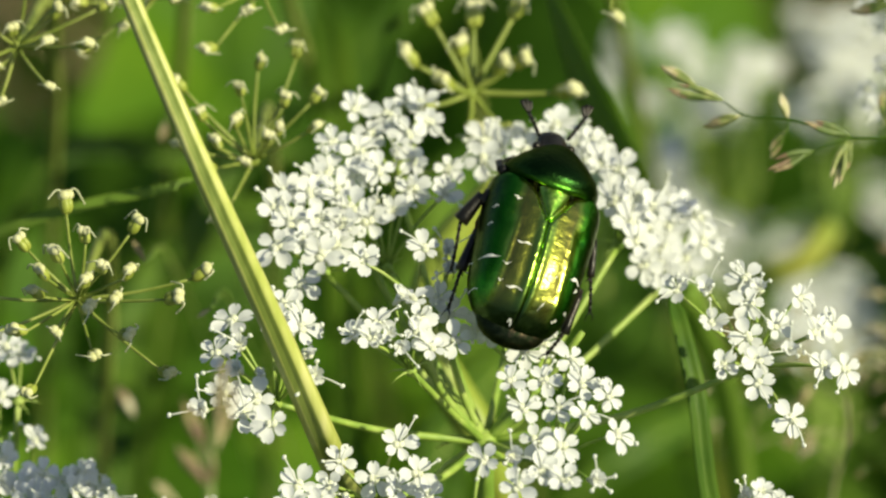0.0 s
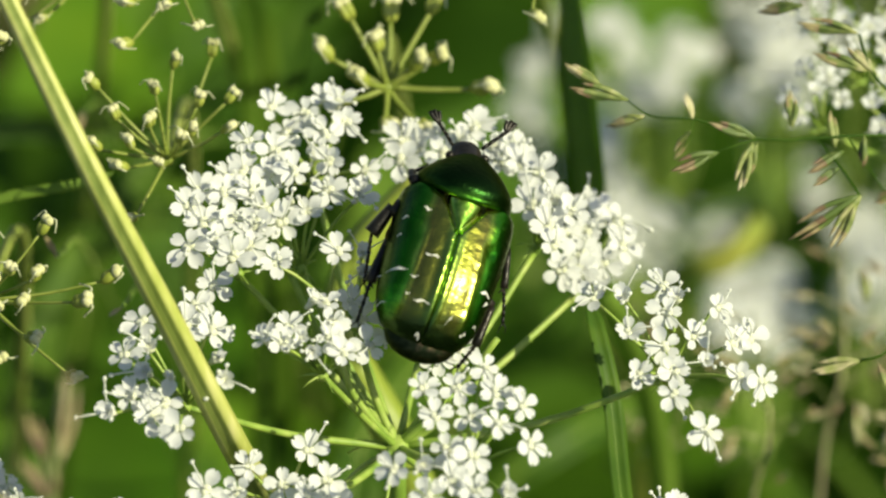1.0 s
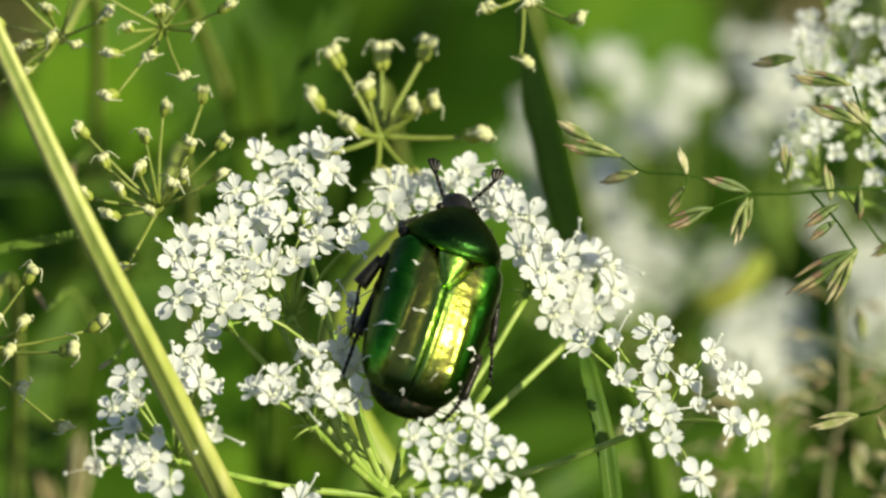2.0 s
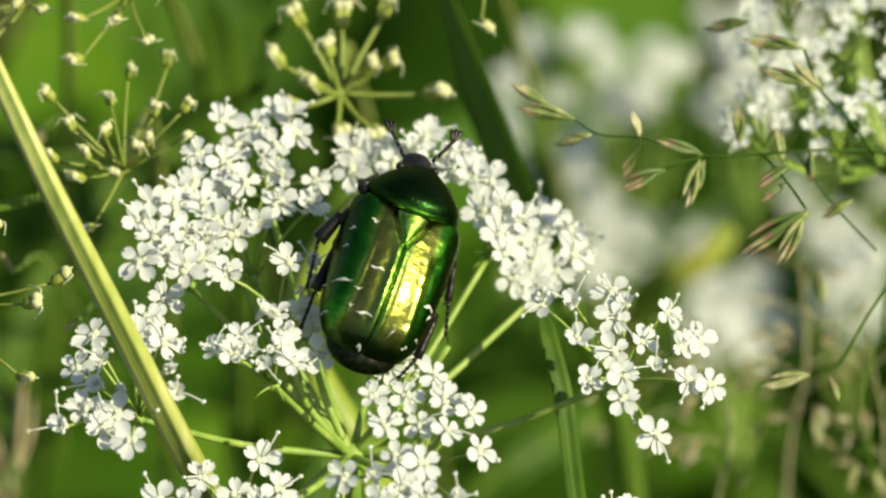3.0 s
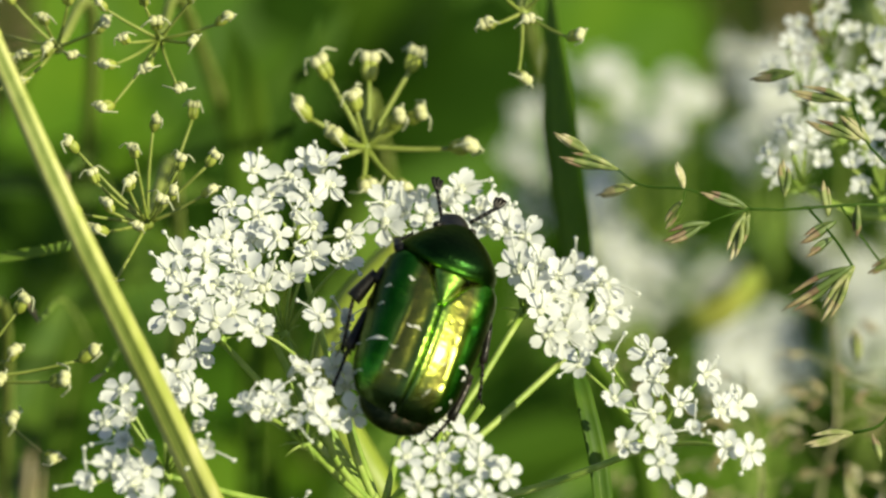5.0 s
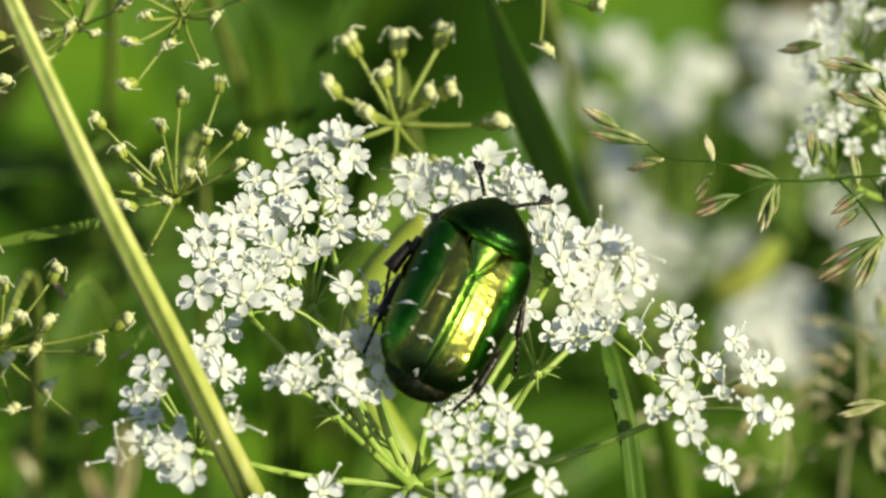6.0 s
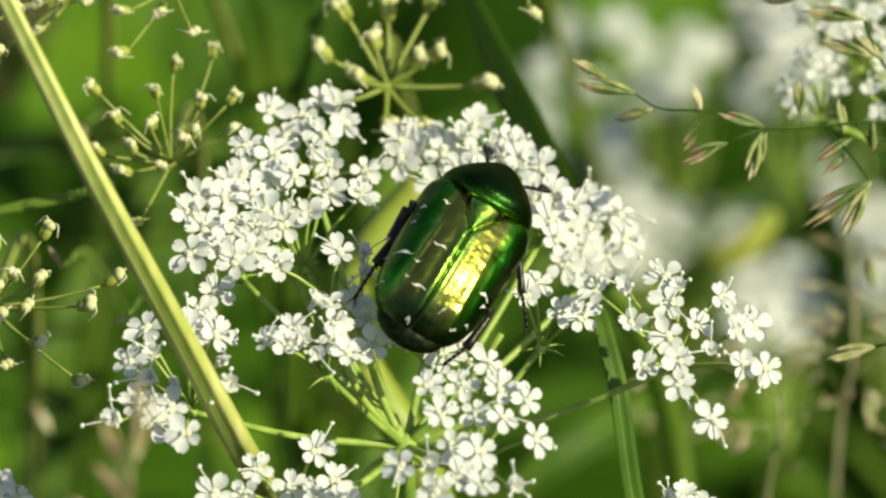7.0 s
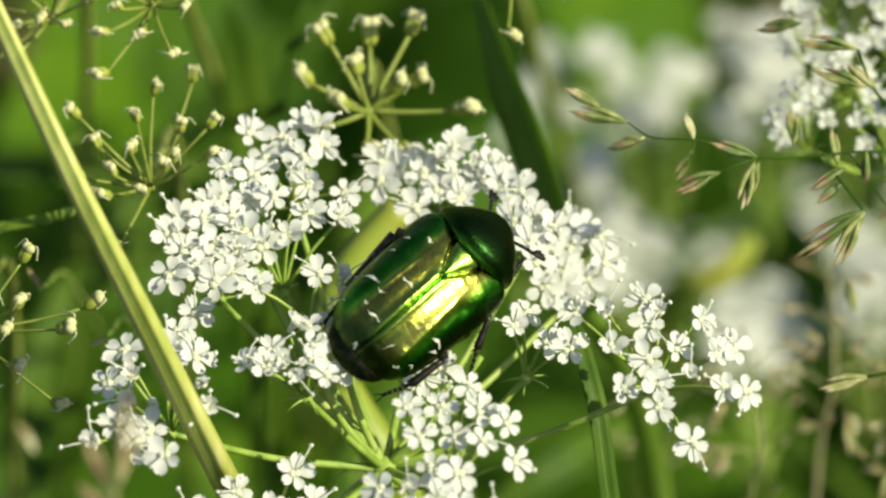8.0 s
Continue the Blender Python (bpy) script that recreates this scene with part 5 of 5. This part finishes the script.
for a, b in zip(rows, rows[1:]):
    for k in range(len(a)):
        j = (k + 1) % len(a)
        bm.faces.new((a[k], a[j], b[j], b[k]))
bm.faces.new(rows[-1])
NECK = Vector((-0.3, 6.6, -0.3)) * MM
bmesh.ops.translate(bm, verts=bm.verts, vec=-NECK)
head = part("head", bm, DARK, beetle, "black-green head", m=Matrix.Translation(NECK))
for s in (-1, 1):
    bm = bmesh.new()
    ball(bm, Matrix.Translation(Vector((1.5 * s, 8.7, 0.0)) * MM - NECK) @ Matrix.Scale(0.40 * MM, 4), 0, 10, 7)
    part("eye", bm, DARK, head)


def leg(name, joint, knee, ankle, toe, thick):
    """A leg whose pose turns about its joint: broad thigh, spined shin, thin clawed foot."""
    j, k, a, t = (Vector(q) * MM for q in (joint, knee, ankle, toe))
    bm = bmesh.new()
    tube(bm, glide([Vector(), (k - j) * 0.5 + Vector((0, 0, 0.3 * MM)), k - j], 6), (thick * MM, thick * 0.75 * MM), 8)
    tube(bm, glide([k - j, (k - j).lerp(a - j, 0.5), a - j], 5), (thick * 0.45 * MM, thick * 0.72 * MM), 8)
    for q in (0.45, 0.75, 1.0):
        p = (k - j).lerp(a - j, q)
        out = ((a - k).cross(Vector((0, 0, 1)))).normalized() * (1 if joint[0] > 0 else -1)
        tube(bm, [p, p + (out * 0.5 + (a - k).normalized() * 0.5) * MM * 0.9], (0.17 * MM, 0.02 * MM), 5)
    foot = glide([a - j, (a - j).lerp(t - j, 0.5) + Vector((0, 0, 0.15 * MM)), t - j], 10)
    for n in range(5):
        tube(bm, foot[2 * n:2 * n + 3], (0.12 * MM, 0.2 * MM), 6)
    way = (foot[-1] - foot[-2]).normalized()
    for s in (-1, 1):
        tube(bm, glide([foot[-1], foot[-1] + (way + way.cross(Vector((0, 0, 1))) * s * 0.7) * 0.4 * MM, foot[-1] + (way * 1.3 + way.cross(Vector((0, 0, 1))) * s * 0.6 - Vector((0, 0, 0.7))) * 0.55 * MM], 4), (0.08 * MM, 0.03 * MM), 5)
    return part(name, bm, DARK, beetle, m=Matrix.Translation(j))


LEG_FL = leg("front_leg", (-2.42, 5.6, -0.6), (-4.65, 4.9, 0.6), (-4.56, 5.9, -0.4), (-3.35, 7.4, -1.6), 0.55)
LEG_FR = leg("front_leg", (2.42, 5.6, -0.6), (3.72, 6.2, -0.8), (3.35, 7.4, -1.6), (2.98, 8.8, -2.5), 0.45)
LEG_ML = leg("middle_leg", (-2.98, 1.8, -0.8), (-5.30, 2.6, -0.3), (-6.32, 0.2, -1.4), (-5.77, -3.8, -2.2), 0.98)
LEG_MR = leg("middle_leg", (2.98, 1.8, -0.8), (5.21, 2.4, -0.8), (5.86, -0.4, -1.7), (6.70, -3.0, -2.4), 0.5)
LEG_HL = leg("hind_leg", (-2.60, -1.6, -0.9), (-4.84, -0.4, -0.7), (-5.12, -3.9, -1.6), (-5.12, -7.2, -2.3), 0.72)
leg("hind_leg", (2.60, -1.6, -0.9), (5.21, -2.6, -0.9), (4.93, -6.0, -1.7), (4.09, -8.0, -2.3), 0.6)


def antenna(s):
    bm = bmesh.new()
    bend = 0.72 if s < 0 else 1.1
    line = glide([Vector(), Vector((0.80 * s * bend, 0.95, 0.3)) * MM, Vector((1.50 * s * bend, 1.85, 0.4)) * MM], 8)
    for n in range(4):
        tube(bm, line[2 * n:2 * n + 3], (0.15 * MM, 0.19 * MM), 6)
    # the club: three leaves that open like a fan
    for k in (-1, 0, 1):
        tip = line[-1] + Vector((0.30 * s + 0.36 * k, 1.10 - 0.12 * abs(k), 0.1)) * MM
        tube(bm, glide([line[-1], line[-1].lerp(tip, 0.5) + Vector((0.10 * k * MM, 0, 0)), tip], 4), (0.14 * MM, 0.21 * MM), 7)
    return part("antenna", bm, DARK, head, "thin black clubbed antenna", m=Matrix.Translation(Vector((1.25 * s, 9.6, 0.0)) * MM - NECK))


FEELER_L, FEELER_R = antenna(-1), antenna(1)
# a well-fed beetle: a little broader and longer than drawn above
for ob in beetle.children_recursive:
    ob.data.transform(Matrix.Diagonal((1.03, 1.065, 1.04, 1)))
    ob.location = ob.location * Vector((1.03, 1.065, 1.04))


# ---- what moves ----
def perch(a, b, c, turn, pitch, lean):
    """The beetle's pose: place in the slanted plane, clockwise turn, head-away pitch and sideways lean in degrees."""
    m = Matrix((ACROSS, UP, -AWAY)).transposed().to_4x4()
    m.translation = spot(a, b, c)
    return m @ pose(0, 0, 0, 0, 0, -turn) @ pose(0, 0, 0, -pitch, 0, 0) @ pose(0, 0, 0, 0, lean, 0)


def sway(plant, rows, height=0.62):
    """Rock a plant on its foot; rows: seconds, millimetres across and up at its head."""
    home = plant.location.copy()
    walk(plant, [(t, pose(*home, math.degrees(-(b * MM) / math.sin(SLANT) / height), math.degrees(a * MM / height), 0)) for t, a, b in rows])


def limb(ob, rows):
    """Turn a leg or antenna about its joint; rows: seconds and three angles."""
    home = ob.location.copy()
    walk(ob, [(t, pose(*home, x, y, z)) for t, x, y, z in rows])


def motions():
    walk(beetle, [
        (0, perch(0.53, 0.15, -3.0, 16.5, 25.1, 10.5)),
        (0.5, perch(0.33, -0.25, -3.0, 16.4, 23.7, 8.5)),
        (1, perch(0.18, -0.39, -3.0, 16.7, 23.5, 8.1)),
        (1.5, perch(0.33, -0.67, -3.0, 18.4, 23.4, 8.0)),
        (1.7, perch(0.21, -0.82, -3.0, 18.3, 22.2, 8.0)),
        (2.8, perch(-0.04, -0.62, -3.0, 20.5, 21.4, 8.2)),
        (3, perch(-0.10, -0.57, -3.0, 19.7, 21.6, 9.1)),
        (3.5, perch(0.03, -0.12, -3.0, 19.6, 23.5, 8.7)),
        (4, perch(0.04, -0.53, -3.0, 19.0, 23.4, 9.0)),
        (5.5, perch(-0.12, -0.74, -3.0, 22.6, 23.0, 8.0)),
        (6, perch(0.39, -0.72, -3.0, 27.4, 23.6, 5.5)),
        (6.5, perch(0.74, -0.53, -3.0, 28.6, 25.4, 6.2)),
        (7, perch(1.01, -0.58, -3.0, 33.1, 27.8, 1.8)),
        (7.5, perch(0.86, -1.44, -3.0, 46.3, 23.0, -0.5)),
        (8, perch(0.29, -1.86, -3.0, 50.3, 20.1, -0.6)),
    ])
    walk(SPRUNG, [(t, pose(*SPRUNG.location, 0, 0, 0) @ Matrix.Rotation(radians(q), 4, AWAY)) for t, q in ((0.0, -34), (5.5, -34), (5.9, -14), (6.2, -7), (7.0, -3), (8.0, 0))])
    walk(CULM, [(t, Matrix.Translation(CULM.location.copy()) @ Matrix.Rotation(radians(q), 4, AWAY)) for t, q in ((0.0, 4.3), (0.1, 2.6), (0.2, 1.7), (0.5, 1.1), (0.7, 1.0), (1.0, 0.4), (1.5, 2.0), (3.5, 2.4), (4.0, 1.5), (5.5, 2.8), (6.0, 2.6), (6.5, 1.7), (7.0, 1.6), (7.5, 2.5), (8.0, 3.1))])
    sway(PANICLE, [(0, 1.47, -0.53), (0.5, -0.17, -0.71), (1, 0.00, 0.00), (1.5, -0.03, -0.59), (2.8, 0.99, -1.18), (3, -0.16, -0.95), (3.5, 1.46, -0.78), (4, 1.20, -0.48), (4.2, 1.59, -0.83), (5.3, -0.15, -0.12), (5.5, -0.21, 0.19), (6, 0.76, -1.07), (6.5, 1.51, -0.61), (7, 0.91, -0.19), (7.5, 2.09, -0.94), (8, 1.94, -0.86)])
    sway(SEED_MID, [(0, 0.34, -0.22), (0.5, 0.34, -0.31), (1, 0.00, 0.00), (1.5, -0.01, -0.10), (1.7, 0.24, -0.29), (2.8, 0.31, 0.55), (3, 0.05, 0.34), (3.5, 0.51, 0.17), (4, -0.02, 0.27), (5.3, -0.59, 0.13), (5.5, -0.35, 0.20), (6, 0.06, -0.11), (6.5, 0.24, 0.17), (7, 0.09, 0.10), (7.5, 0.52, -0.05), (8, 0.24, -0.07)])
    sway(SEED_LEFT, [(0, 0.10, 0.15), (1, 0.00, 0.00), (1.7, 0.17, 0.10), (2.8, 0.60, 0.38), (3, 0.38, 0.23), (3.5, 0.48, 0.20), (4, 0.17, 0.06), (5.3, -0.15, -0.02), (5.5, 0.04, -0.10), (6, 0.08, 0.11), (6.5, 0.34, 0.32), (7, 0.28, 0.20), (7.5, 0.52, 0.28), (8, 0.33, 0.07)])
    sway(SEED_WEST, [(0, -0.02, -0.03), (1, -0.10, -0.20), (3.5, -0.35, 0.69), (4, -0.36, 0.11), (5.3, -0.14, -0.98), (5.5, -0.03, -0.33), (6, 0.15, -0.42), (6.5, 0.05, 0.05), (7, -0.03, 0.09), (7.5, 0.07, 0.36), (8, 0.02, -0.01)])
    sway(RIGHT_TOP, [(0, 0.32, -0.03), (1, 0.00, 0.00), (1.7, 0.12, -0.71), (2.8, -0.51, -0.89), (3, -1.10, -1.08), (3.5, 0.16, -0.75), (4, -0.38, -0.65), (5.5, -0.97, 0.33), (6, -0.27, -1.29), (7, -0.05, -0.07), (8, 0.45, -0.66)])
    sway(BROWN, [(0, 0.40, 0), (0.5, -0.63, 0), (1, -3.74, 0), (1.5, -1.51, 0), (3, -2.52, 0), (3.5, -3.15, 0), (4, -0.77, 0), (5.5, -5.77, 0), (6, -0.23, 0), (6.5, 1.02, 0), (7, 1.59, 0), (7.5, -0.18, 0), (8, 2.04, 0)])
    walk(SWINGING, [(t, Matrix.Translation(SWINGING.location.copy()) @ Matrix.Rotation(radians(q), 4, AWAY)) for t, q in ((0, -5), (0.5, -2.5), (1, 12), (1.5, 2), (1.7, 6), (2.8, 0), (3, -2), (3.5, -2), (4, 1), (4.2, -2), (5.3, 14), (5.5, 7), (6, -2.7), (6.5, -3), (7, -6), (7.5, -5.8), (8, 0))])
    limb(LEG_ML, [(0, 0, 0, 0), (1.6, 0, 0, 3), (3.0, 0, 0, 0), (5.4, 0, 0, 4), (6.0, 0, 0, 10), (6.5, 0, 0, 20), (7.0, 0, 0, 32), (7.5, 0, 0, 38), (8.0, 0, 0, 36)])
    limb(LEG_HL, [(0, 0, 0, 0), (5.5, 0, 0, 0), (6.5, 0, 0, 8), (7.4, 0, 0, -6), (8.0, 0, 0, 14)])
    limb(LEG_MR, [(0, 0, 0, 0), (5.5, 0, 0, 0), (6.2, 0, 0, 12), (7.0, 0, 0, 24), (8.0, 0, 0, 16)])
    limb(LEG_FR, [(0, 0, 0, 0), (5.5, 0, 0, 0), (6.5, 0, 0, -12), (7.0, 0, 0, 4), (7.5, 0, 0, -14), (8.0, 0, 0, -6)])
    limb(LEG_FL, [(0, 0, 0, 0), (5.5, 0, 0, 4), (6.0, 0, -8, 16), (6.5, 0, -16, 40), (7.0, 0, -20, 58), (7.5, 0, -20, 64), (7.8, 0, -20, 60), (8.0, 0, -20, 66)])
    limb(head, [(0, 0, 0, 14), (1.5, -4, 0, 14), (3.0, -6, 0, 13), (4.0, -8, 0, 12), (5.5, -14, 0, 10), (6.0, -26, 0, 7), (6.5, -36, 0, 4), (7.2, -42, 0, 0), (8.0, -46, 0, 0)])
    limb(FEELER_L, [(0, 0, 0, 0), (1.0, 0, 0, 8), (1.6, 0, 0, -6), (3.0, 0, 0, 4), (3.5, 0, 0, 14), (4.2, 0, 0, -4), (5.5, 0, 0, -12), (6.5, 0, 0, 4), (7.2, 0, 0, -14), (8.0, 0, 0, -4)])
    limb(FEELER_R, [(0, 0, 0, 6), (1.0, 0, 0, -10), (1.6, 0, 0, -4), (3.0, 0, 0, 2), (3.5, 0, 0, 6), (4.2, 0, 0, 0), (5.5, 0, 0, -14), (6.5, 0, 0, -20), (7.2, 0, 0, -12), (8.0, 0, 0, -22)])

motions()
